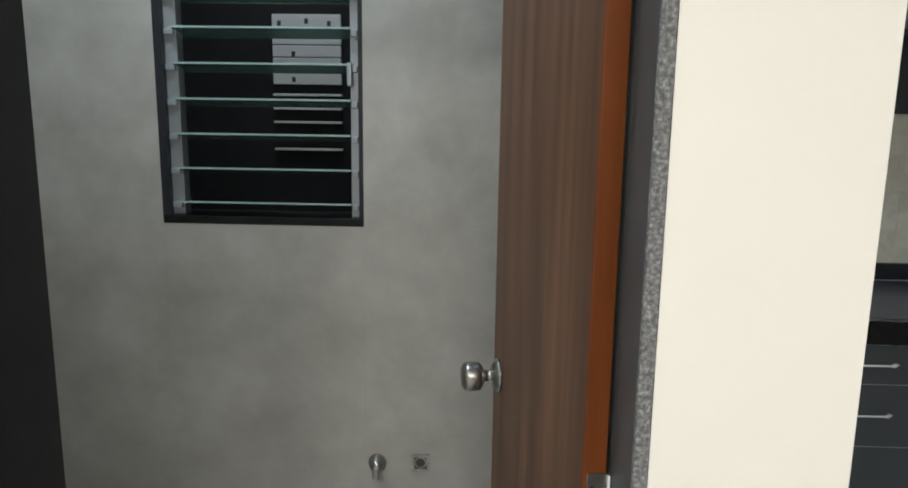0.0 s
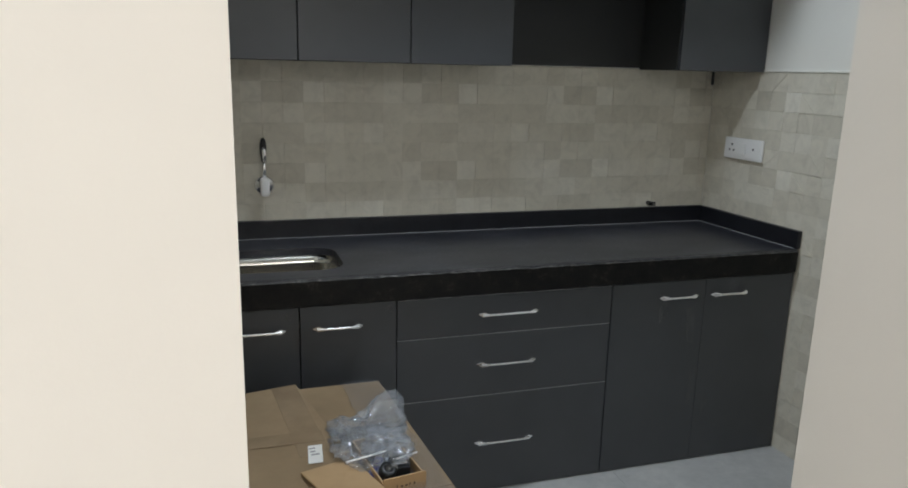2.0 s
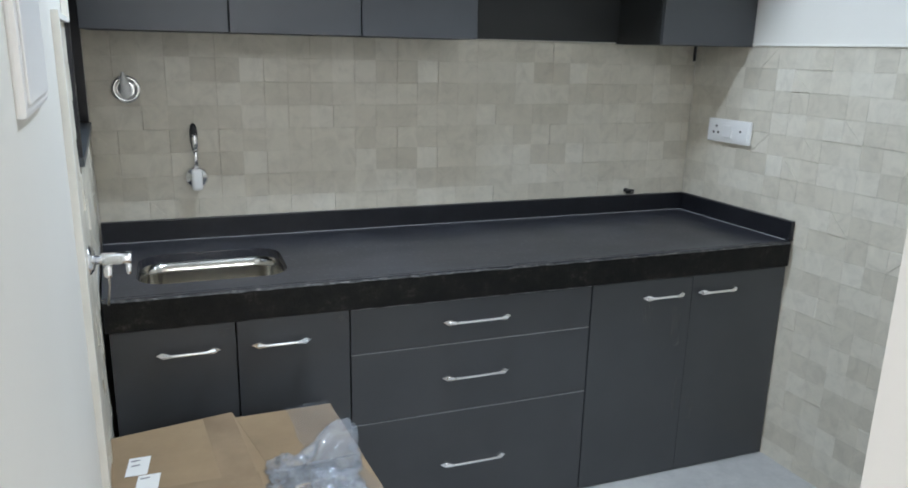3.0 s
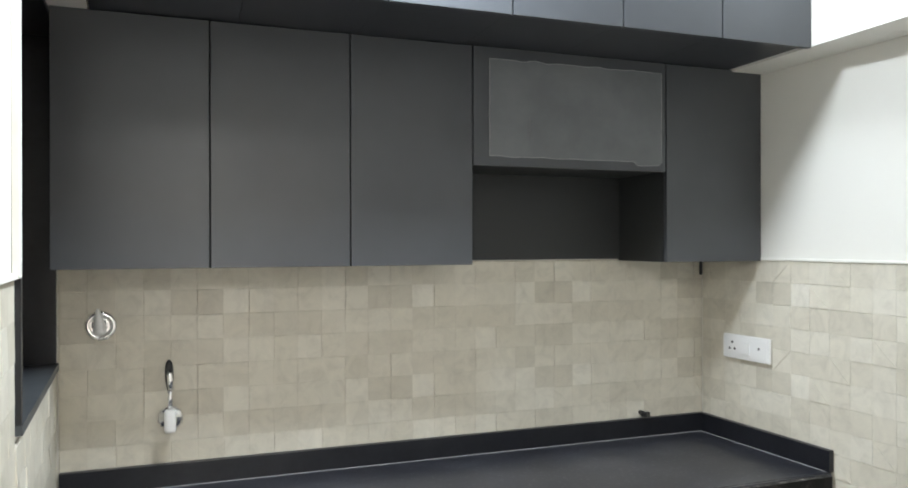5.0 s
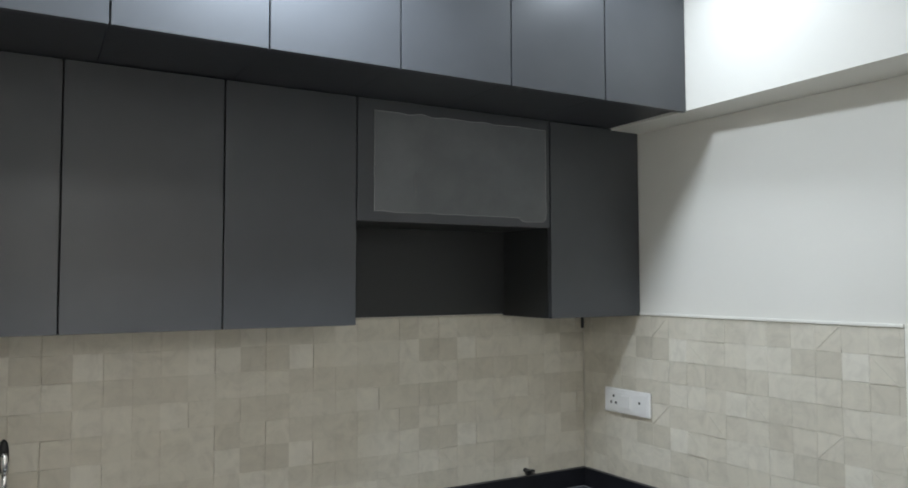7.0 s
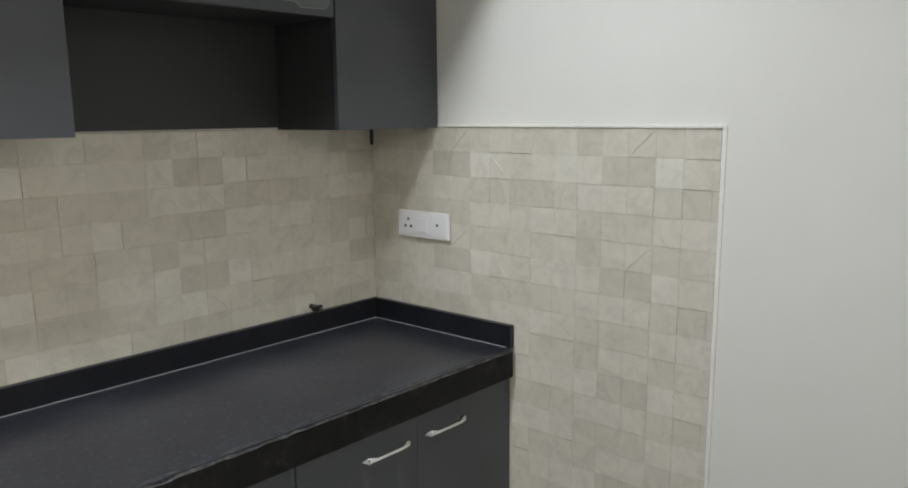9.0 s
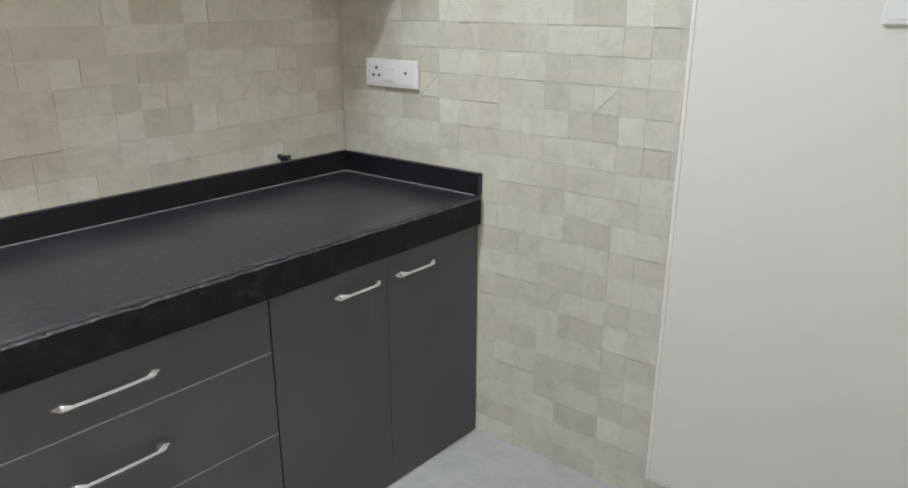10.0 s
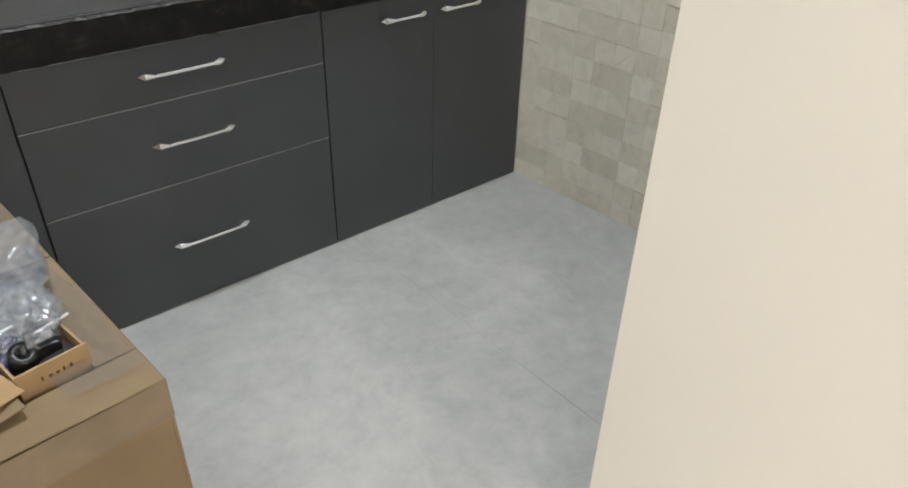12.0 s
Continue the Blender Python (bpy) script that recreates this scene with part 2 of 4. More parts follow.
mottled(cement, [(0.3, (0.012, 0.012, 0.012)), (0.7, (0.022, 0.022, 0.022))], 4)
glass_green = material("louvre_glass", (0.3, 0.42, 0.38), 0.08)
shader(glass_green).inputs["Transmission Weight"].default_value = 0.75
shader(glass_green).inputs["IOR"].default_value = 1.5


def clear_film(name, haze):
    """Thin clear plastic: haze is the share that does not pass straight through."""
    m = bpy.data.materials.new(name)
    m.use_nodes = True
    m.node_tree.nodes.clear()
    out = node(m, "ShaderNodeOutputMaterial")
    clear = node(m, "ShaderNodeBsdfTransparent", Color=(0.93, 0.94, 0.96, 1))
    gloss = node(m, "ShaderNodeBsdfGlossy", Color=(0.9, 0.92, 0.95, 1), Roughness=0.14)
    milky = node(m, "ShaderNodeBsdfDiffuse", Color=(0.75, 0.77, 0.8, 1))
    surface, mixed = node(m, "ShaderNodeMixShader", Fac=0.5), node(m, "ShaderNodeMixShader", Fac=haze)
    wire(m, gloss, 0, surface, 1)
    wire(m, milky, 0, surface, 2)
    wire(m, clear, 0, mixed, 1)
    wire(m, surface, 0, mixed, 2)
    wire(m, mixed, 0, out, 0)
    return m


film, thin_film = clear_film("clear_film", 0.27), clear_film("thin_clear_film", 0.12)
ground_edge = material("ground_glass_edge", (0.22, 0.29, 0.27), 0.5)
lamp_glow = material("lamp_diffuser", (0.9, 0.9, 0.9), 0.5)
shader(lamp_glow).inputs["Emission Color"].default_value = (1, 1, 1, 1)
shader(lamp_glow).inputs["Emission Strength"].default_value = 4

# ---- mesh helpers ----


def mesh_of(name, bm, mat):
    me = bpy.data.meshes.new(name)
    bmesh.ops.recalc_face_normals(bm, faces=bm.faces)
    bm.to_mesh(me)
    bm.free()
    for m in mat if isinstance(mat, (list, tuple)) else [mat]:
        me.materials.append(m)
    return me


def part(name, bm, mat, parent=None, label="", smooth=False):
    """Links a bmesh as one mesh object, under a thing or a part."""
    me = mesh_of(name, bm, mat)
    if smooth:
        for p in me.polygons:
            p.use_smooth = True
    ob = new(name, me)
    if parent is not None:
        ob.parent = parent
    if label:
        tagged(ob, label)
    return ob


def thing(name, label, category, place=(0, 0, 0), turn=0, group=""):
    ob = new(name)
    ob.matrix_basis = pose(*place, 0, 0, turn)
    return tagged(ob, label, category, group)


def box(bm, x0, x1, y0, y1, z0, z1, bevel=0.0, index=0):
    """A block, with its edges rounded where bevel is given."""
    made = bmesh.ops.create_cube(bm, size=1, matrix=Matrix.Translation(((x0 + x1) / 2, (y0 + y1) / 2, (z0 + z1) / 2)) @ Matrix.Diagonal((abs(x1 - x0), abs(y1 - y0), abs(z1 - z0), 1)))
    vs = made["verts"]
    faces = {f for v in vs for f in v.link_faces}
    for f in faces:
        f.material_index = index
    if bevel:
        es = {e for v in vs for e in v.link_edges}
        bmesh.ops.bevel(bm, geom=list(es), offset=bevel, segments=2, profile=0.6, affect="EDGES")
    return bm


def block(x0, x1, y0, y1, z0, z1, bevel=0.0):
    return box(bmesh.new(), x0, x1, y0, y1, z0, z1, bevel)


def prism(bm, outline, z0, z1):
    """An upright solid over an outline of (x, y)."""
    low = [bm.verts.new((x, y, z0)) for x, y in outline]
    top = [bm.verts.new((x, y, z1)) for x, y in outline]
    bm.faces.new(low[::-1])
    bm.faces.new(top)
    n = len(outline)
    for i in range(n):
        bm.faces.new((low[i], low[(i + 1) % n], top[(i + 1) % n], top[i]))
    return bm


def lathe(bm, profile, m=Matrix(), sides=20):
    """A turned solid: profile of (radius, height) round z, placed by m."""
    rings = []
    for r, h in profile:
        if r < 1e-6:
            rings.append([bm.verts.new(m @ Vector((0, 0, h)))])
        else:
            rings.append([bm.verts.new(m @ Vector((r * math.cos(2 * math.pi * k / sides), r * math.sin(2 * math.pi * k / sides), h))) for k in range(sides)])
    for a, b in zip(rings, rings[1:]):
        for k in range(sides):
            q = [a[k % len(a)], a[(k + 1) % len(a)], b[(k + 1) % len(b)], b[k % len(b)]]
            q = list(dict.fromkeys(q))
            if len(q) > 2:
                bm.faces.new(q)
    for ring, flip in ((rings[0], True), (rings[-1], False)):
        if len(ring) > 2:
            bm.faces.new(ring[::-1] if flip else ring)
    return bm


def tube(bm, points, radius, sides=10):
    """A round bar along points; radius may be one number or one for each point."""
    pts = [Vector(p) for p in points]
    rad = radius if isinstance(radius, (list, tuple)) else [radius] * len(pts)
    rings = []
    for i, p in enumerate(pts):
        d = (pts[min(i + 1, len(pts) - 1)] - pts[max(i - 1, 0)]).normalized()
        u = d.orthogonal().normalized() if i == 0 else (u - u.dot(d) * d).normalized()
        v = d.cross(u)
        rings.append([bm.verts.new(p + rad[i] * (math.cos(2 * math.pi * k / sides) * u + math.sin(2 * math.pi * k / sides) * v)) for k in range(sides)])
    for a, b in zip(rings, rings[1:]):
        for k in range(sides):
            bm.faces.new((a[k], a[(k + 1) % sides], b[(k + 1) % sides], b[k]))
    bm.faces.new(rings[0][::-1])
    bm.faces.new(rings[-1])
    return bm


def structure(name, bm, mat, label=""):
    ob = part(name, bm, mat)
    return tagged(ob, label, kind="structure")


# ---- plan (metres; the kitchen's far corner is the origin) ----
TOP = 2.75  # ceiling
FRONT = -2.352  # wall face with the bathroom door
LX0, LX1 = -2.279, -2.122  # kitchen's side wall with the window: far end, near end
TILE = 0.0774
TILE_TOP = 1.537
CT, CB = 0.86, 0.765  # worktop's top, fascia's lower edge
DEEP = -0.612  # worktop's front
DOOR_Y = -0.592  # base fronts


def left_x(y):
    """The slightly skewed side wall's face."""
    return LX0 + (LX1 - LX0) * (y / FRONT)


# ---- walls ----
floor_ob = structure("floor", block(-4.6, 0.3, -7.6, 0.3, -0.12, -0.004), floor_grout, "grey stone-look porcelain tile floor")
structure("ceiling", block(-4.6, 0.3, -7.6, 0.3, TOP, TOP + 0.1), ceiling_paint, "plain white painted ceiling")
wall_back = structure("wall_back", block(-2.45, 0.15, 0.007, 0.15, 0, TOP), white_paint, "kitchen wall tiled above the worktop")
SKEW = Matrix.Rotation(radians(3.3), 4, "Z")  # the side walls run slightly askew
wall_right = structure("wall_right", block(0.007, 0.16, -2.0, 0.02, 0, TOP), white_paint, "off-white painted kitchen wall, partly tiled")
wall_right.matrix_basis = SKEW
structure("beam_right", block(-0.109, 0.14, -2.0, 0.007, 2.205, TOP), white_paint, "white painted beam above the kitchen wall")
structure("wall_passage", block(-1.233, 0.29, -7.6, -2.0, 0, TOP), cream_paint, "cream painted passage wall")
structure("lintel", block(LX1 + 0.001, -1.2335, FRONT, -2.03, 2.207, TOP), cream_paint, "cream painted lintel over the kitchen opening")
structure("wall_far", block(-4.6, -1.233, -7.7, -7.6, 0, TOP), cream_paint, "cream painted wall")
structure("wall_side", block(-4.7, -4.6, -7.6, FRONT, 0, TOP), cream_paint, "cream painted wall")

# side wall of the kitchen, with the window opening by the far corner
WY0, WY1, WZ0, WZ1 = -0.85, -0.05, 1.24, 2.205
TH = 0.10
left = bmesh.new()


def left_piece(bm, y0, y1, z0, z1):
    g = 0.007
    prism(bm, [(left_x(y0) - g, y0), (left_x(y1) - g, y1), (left_x(y1) - g - TH, y1), (left_x(y0) - g - TH, y0)], z0, z1)


left_piece(left, -1.0, WY0, 0, TOP)
left_piece(left, WY0, WY1, 0, WZ0)
left_piece(left, WY0, WY1, WZ1, TOP)
left_piece(left, WY1, 0.007, 0, TOP)
prism(left, [(left_x(FRONT), FRONT), (left_x(-1.0) - 0.007, -1.0), (-2.334, -1.0), (-2.334, FRONT)], 0, TOP)
wall_left = structure("wall_left", left, [white_paint], "painted kitchen side wall, tiled at its far end")
front_skin = structure("wall_front", block(-2.334, LX1 + 0.0005, FRONT - 0.004, FRONT, 0, TOP), cream_paint, "cream painted pier between the doorways")
structure("wall_front_side", block(-4.6, -3.085, FRONT - 0.004, FRONT + 0.13, 0, TOP), cream_paint, "cream painted wall")
structure("wall_front_lintel", block(-3.085, -2.326, FRONT - 0.004, FRONT + 0.13, 2.12, TOP), cream_paint, "cream painted wall over the bathroom door")
beam_l = bmesh.new()
prism(beam_l, [(left_x(-2.3) - 0.005, -2.3), (left_x(-2.3) + 0.093, -2.3), (left_x(0) + 0.093, 0.007), (left_x(0) - 0.005, 0.007)], 2.213, TOP)
structure("beam_left", beam_l, cream_paint, "cream painted beam above the side wall")

# bathroom
bw = bmesh.new()
BX0, BX1, BZ0, BZ1 = -3.405, -2.846, 1.222, 2.02
box(bw, -4.1, BX0, -1.10, -0.98, 0, TOP)
box(bw, BX1, -2.327, -1.10, -0.98, 0, TOP)
box(bw, BX0, BX1, -1.10, -0.98, 0, BZ0)
box(bw, BX0, BX1, -1.10, -0.98, BZ1, TOP)
wall_bath = structure("wall_bathroom", bw, bath_tile_mat, "bathroom wall in grey cement-look tile")
structure("wall_bathroom_side", block(-4.2, -4.1, FRONT + 0.13, -0.98, 0, TOP), bath_tile_mat, "bathroom side wall in grey cement-look tile")
structure("wall_bathroom_inner", block(-2.342, -2.3345, FRONT + 0.13, -1.10, 0, TOP), bath_tile_mat, "bathroom side wall in grey cement-look tile")
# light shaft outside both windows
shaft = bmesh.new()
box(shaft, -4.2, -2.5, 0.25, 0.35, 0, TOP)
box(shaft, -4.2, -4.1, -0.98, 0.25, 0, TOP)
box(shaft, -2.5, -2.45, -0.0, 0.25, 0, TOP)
structure("wall_shaft", shaft, cement, "cement walls of the shaft outside, darkness put into their colour")

# bathroom door frame in granite slabs
frame_r = structure("door_frame", block(-2.351, -2.3345, FRONT, FRONT + 0.1295, 0, 2.12), dusty_granite, "dark granite door lining")
structure("door_frame_left", block(-3.085, -3.062, FRONT - 0.002, FRONT + 0.13, 0, 2.12), granite, "polished black granite door lining")
structure("door_frame_head", block(-3.062, -2.345, FRONT - 0.002, FRONT + 0.13, 2.10, 2.12), granite, "polished black granite door head")
raw = bmesh.new()
n_raw = 90
rows_ = []
for i in range(n_raw + 1):
    z = 2.12 * i / n_raw
    w0 = 0.0015 * noise.noise((0, 3.1, z * 40))
    rows_.append([raw.verts.new((-2.351 + w0, FRONT, z)), raw.verts.new((-2.350 + w0, FRONT - 0.006 + 0.002 * noise.noise((1, 0, z * 60)), z)), raw.verts.new((-2.336 + 0.0015 * noise.noise((7, 0, z * 30)), FRONT - 0.006 + 0.002 * noise.noise((4, 0, z * 50)), z)), raw.verts.new((-2.334, FRONT - 0.003, z))])
for a, b in zip(rows_, rows_[1:]):
    for k in range(3):
        raw.faces.new((a[k], a[k + 1], b[k + 1], b[k]))
structure("door_frame_edge", raw, granite_raw, "rough sawn speckled granite edge")

# ---- cabinets ----


def pull(parent, x, y, z, length):
    """A chrome bow handle on a front that faces -y; x, z its middle."""
    bm = bmesh.new()
    h = length / 2
    tube(bm, [(x - h + 0.012, y - 0.026, z), (x - h * 0.5, y - 0.030, z), (x + h * 0.5, y - 0.030, z), (x + h - 0.012, y - 0.026, z)], 0.0046, 10)
    for s in (-1, 1):
        lathe(bm, [(0.007, 0), (0.0065, 0.012), (0.005, 0.026)], Matrix.Translation((x + s * (h - 0.016), y, z)) @ Matrix.Rotation(radians(90), 4, "X"), 12)
        outline = [(h + 0.004, 0.0, 0.008), (h - 0.014, 0.0115, 0.015), (h - 0.038, 0.0046, 0.025), (h - 0.038, -0.0046, 0.025), (h - 0.014, -0.0115, 0.015)]
        near = [bm.verts.new((x + s * u, y - w - 0.008, z + v * 0.8)) for u, v, w in outline]
        back = [bm.verts.new((x + s * u, y - w + 0.002, z + v)) for u, v, w in outline]
        bm.faces.new(near)
        bm.faces.new(back[::-1])
        for i in range(5):
            bm.faces.new((near[i], back[i], back[(i + 1) % 5], near[(i + 1) % 5]))
    return part("handle", bm, chrome, parent, "polished chrome bow handle")


def front(parent, x0, x1, z0, z1, y, name="door", gap=0.0024, right=None):
    return part(name, block(x0 + gap, x1 - (gap if right is None else right), y, y + 0.018, z0 + 0.0012, z1 - 0.0012, 0.001), laminate, parent)


def carcass(parent, x0, x1, z0, z1, y0, y1):
    return part("body", block(x0 + 0.0005, x1 - 0.0005, y0, y1, z0, z1), carcass_mat, parent)


def smear(parent, x, z, y, w, h, seed):
    """A thin dried splash of plaster on a front."""
    rnd = random.Random(seed)
    bm = bmesh.new()
    ring = []
    for k in range(18):
        a = 2 * math.pi * k / 18
        r = rnd.uniform(0.55, 1.15)
        ring.append(bm.verts.new((x + r * w / 2 * math.cos(a), y - 0.0006, z + r * h / 2 * math.sin(a))))
    bm.faces.new(ring)
    return part("plaster_smear", bm, plaster_mark, parent, "dried plaster splash")


BASE_BACK = -0.03
sink_unit = thing("base_cabinet", "charcoal laminate sink cabinet with two doors", "cabinet", (0, 0, 0), group="base cabinets")
XB = [-2.231, -1.909, -1.588, -0.778, -0.376, 0.032]
body = bmesh.new()
box(body, XB[0] + 0.001, XB[0] + 0.018, DOOR_Y + 0.019, BASE_BACK, 0, CB - 0.002)
box(body, XB[2] - 0.018, XB[2] - 0.001, DOOR_Y + 0.019, BASE_BACK, 0, CB - 0.002)
box(body, XB[0] + 0.018, XB[2] - 0.018, BASE_BACK - 0.01, BASE_BACK, 0, CB - 0.002)
box(body, XB[0] + 0.018, XB[2] - 0.018, DOOR_Y + 0.019, BASE_BACK - 0.01, 0, 0.018)
part("body", body, carcass_mat, sink_unit)
for a, b, hx in ((XB[0], XB[1], -2.036), (XB[1], XB[2], -1.787)):
    d = front(sink_unit, a, b, 0.003, CB - 0.004, DOOR_Y)
    pull(d, hx, DOOR_Y, 0.69, 0.16)
    smear(d, b - 0.025, 0.735, DOOR_Y, 0.04, 0.035, int(-a * 100))

drawers = thing("drawer_unit", "charcoal laminate unit with three drawers", "cabinet", group="base cabinets")
carcass(drawers, XB[2], XB[3], 0, CB - 0.002, DOOR_Y + 0.019, BASE_BACK)
for z0, z1, hz in ((0.003, 0.385, 0.208), (0.385, 0.617, 0.51), (0.617, CB - 0.004, 0.694)):
    d = front(drawers, XB[2], XB[3], z0, z1, DOOR_Y, "drawer_front")
    # Pale strip stands in for the glint on the drawer's top edge.
    part("edge_glint", block(XB[2] + 0.003, XB[3] - 0.003, DOOR_Y - 0.0006, DOOR_Y + 0.004, z1 - 0.0026, z1 - 0.0012), caulk_and_glint, d, "thin pale strip for the highlight on the top edge")
    pull(d, -1.19, DOOR_Y, hz, 0.22)

pair = thing("base_cabinet", "charcoal laminate cabinet with two doors and plaster splashes", "cabinet", group="base cabinets")
carcass(pair, XB[3], -0.002, 0, CB - 0.002, DOOR_Y + 0.019, BASE_BACK)
d = front(pair, XB[3], XB[4], 0.003, CB - 0.004, DOOR_Y, right=0.0008)
pull(d, -0.502, DOOR_Y, 0.702, 0.164)
smear(d, -0.555, 0.64, DOOR_Y, 0.05, 0.09, 3)
smear(d, -0.43, 0.57, DOOR_Y, 0.05, 0.20, 4)
smear(d, -0.405, 0.30, DOOR_Y, 0.03, 0.16, 5)
d = front(pair, XB[4], XB[5], 0.003, CB - 0.004, DOOR_Y, gap=0.0008)
pull(d, -0.277, DOOR_Y, 0.702, 0.164)
smear(d, -0.335, 0.25, DOOR_Y, 0.035, 0.12, 6)

# wall cabinets
UZ0, UZ1, UY = 1.533, 2.212, -0.302
for a, b in ((-2.256, -1.864), (-1.864, -1.475), (-1.475, -1.092), (-0.385, 0.021)):
    c = thing("wall_cabinet", "charcoal laminate wall cabinet with a plain door", "cabinet", group="wall cabinets")
    carcass(c, a, b, UZ0 + 0.001, UZ1, UY + 0.019, -0.002)
    front(c, a, b, UZ0, UZ1, UY)
flap_unit = thing("flap_cabinet", "charcoal cabinet with a film-covered glass flap over an open niche", "cabinet", group="wall cabinets")
body = bmesh.new()
FX0, FX1, FZ = -1.092, -0.385, 1.842
box(body, FX0, FX1, UY + 0.019, -0.012, FZ + 0.002, UZ1)
part("body", body, carcass_mat, flap_unit)
part("back_panel", block(FX0 + 0.0005, FX1 - 0.0005, -0.012, -0.002, UZ0 + 0.008, UZ1), carcass_mat, flap_unit)
flap = part("flap_door", block(FX0 + 0.002, FX1 - 0.002, UY, UY + 0.018, FZ, UZ1, 0.0012), laminate, flap_unit)
pane = bmesh.new()
px0, px1, pz0, pz1 = -1.037, -0.404, 1.872, 2.176
N = 40
loop = []
for k in range(N):
    loop.append((px0 + (px1 - px0) * k / N, pz0 + 0.004 * noise.noise((k * 0.3, 0, 0)) - (0.012 if k > 33 else 0)))
for k in range(12):
    loop.append((px1 + 0.003 * noise.noise((k * 0.6, 5, 0)), pz0 + (pz1 - pz0) * k / 12))
for k in range(N):
    loop.append((px1 - (px1 - px0) * k / N, pz1 + 0.006 * noise.noise((k * 0.35, 9, 0))))
for k in range(12):
    loop.append((px0 + 0.003 * noise.noise((k * 0.5, 15, 0)), pz1 - (pz1 - pz0) * k / 12))
pane.faces.new([pane.verts.new((x, UY - 0.0012, z)) for x, z in loop])
pane_ob = part("pane", pane, frosted, flap, "grey glass under a cloudy protective film")
edge_bm = bmesh.new()
tube(edge_bm, [(x, UY - 0.0015, z) for x, z in loop] + [(loop[0][0], UY - 0.0015, loop[0][1])], 0.0009, 4)
part("film_edge", edge_bm, film_edge, pane_ob, "ragged cut edge of film")
smear(flap, -0.90, 1.96, UY - 0.002, 0.02, 0.09, 11)

# loft cabinets up to the ceiling
LY, LZ = -0.66, 2.217
xs = [-2.126 + (2.126 - 0.110) * k / 6 for k in range(7)]
wl = xs[1] - xs[0]


def loft_unit(x0, width, filler):
    """A loft cabinet whose door hangs a little below its underside; filler: how far its back corner reaches to the askew wall."""
    c = thing("loft_cabinet", "charcoal laminate loft cabinet below the ceiling", "cabinet", (x0, 0, 0), group="loft cabinets")
    carcass(c, 0, width, LZ + 0.001, TOP - 0.002, LY + 0.019, -0.002)
    front(c, 0, width, LZ - 0.018, TOP - 0.004, LY, gap=0.0022)
    under = prism(bmesh.new(), [(0.0005, LY + 0.019), (width - 0.0005, LY + 0.019), (width - 0.0005, -0.002), (0.0005 - filler, -0.002)], LZ - 0.003, LZ + 0.0005)
    part("underside", under, shaded_laminate, c)
    return c


loft_unit(xs[0] - 0.013, wl + 0.013, 0.043)
first = loft_unit(xs[1], wl, 0.0)
for k in range(2, 6):
    copy_thing(first, pose(xs[k], 0, 0))

# ---- worktop ----
worktop = thing("worktop", "black granite worktop with a worn rough front edge", "worktop")
SX0, SX1, SY0, SY1, SR = -2.160, -1.742, -0.512, -0.195, 0.08


def rounded(x0, x1, y0, y1, r, n=7):
    pts = []
    for cx, cy, a0 in ((x1 - r, y1 - r, 0), (x0 + r, y1 - r, 90), (x0 + r, y0 + r, 180), (x1 - r, y0 + r, 270)):
        for k in range(n + 1):
            a = radians(a0 + 90 * k / n)
            pts.append((cx + r * math.cos(a), cy + r * math.sin(a)))
    return pts


slab = bmesh.new()
cx, cy = (SX0 + SX1) / 2, (SY0 + SY1) / 2
hole = rounded(SX0, SX1, SY0, SY1, SR)
outer_corners = [(-0.002, -0.002), (left_x(0) + 0.002, -0.002), (left_x(DEEP) + 0.002, DEEP), (0.018, DEEP)]


def to_outline(px, py):
    """Where a ray from the sink's middle leaves the worktop."""
    best = None
    for (ax, ay), (bx, by) in zip(outer_corners, outer_corners[1:] + outer_corners[:1]):
        dx, dy, ex, ey = px - cx, py - cy, bx - ax, by - ay
        det = dx * -ey + ex * dy
        if abs(det) < 1e-9:
            continue
        t_ = ((ax - cx) * -ey + ex * (ay - cy)) / det
        u_ = (dx * (ay - cy) - dy * (ax - cx)) / det
        if t_ > 0 and -1e-6 <= u_ <= 1 + 1e-6 and (best is None or t_ < best):
            best = t_
    return cx + best * (px - cx), cy + best * (py - cy)


spokes = [(p, to_outline(*p)) for p in hole]
for c in outer_corners:
    far = max(range(len(hole)), key=lambda i: ((hole[i][0] - cx) * (c[0] - cx) + (hole[i][1] - cy) * (c[1] - cy)) / (math.hypot(hole[i][0] - cx, hole[i][1] - cy) * math.hypot(c[0] - cx, c[1] - cy)))
    spokes[far] = (hole[far], c)
for z, flip in ((CT, False), (CT - 0.03, True)):
    inn = [slab.verts.new((p[0], p[1], z)) for p, q in spokes]
    out = [slab.verts.new((q[0], q[1], z)) for p, q in spokes]
    for i in range(len(spokes)):
        j = (i + 1) % len(spokes)
        slab.faces.new((inn[i], out[i], out[j], inn[j]) if not flip else (inn[j], out[j], out[i], inn[i]))
    if not flip:
        inn_t, out_t = inn, out
for i in range(len(spokes)):
    j = (i + 1) % len(spokes)
    slab.faces.new((inn_t[j], inn_t[i], inn[i], inn[j]))
    slab.faces.new((out_t[i], out_t[j], out[j], out[i]))
part("slab", slab, dusty_top, worktop)
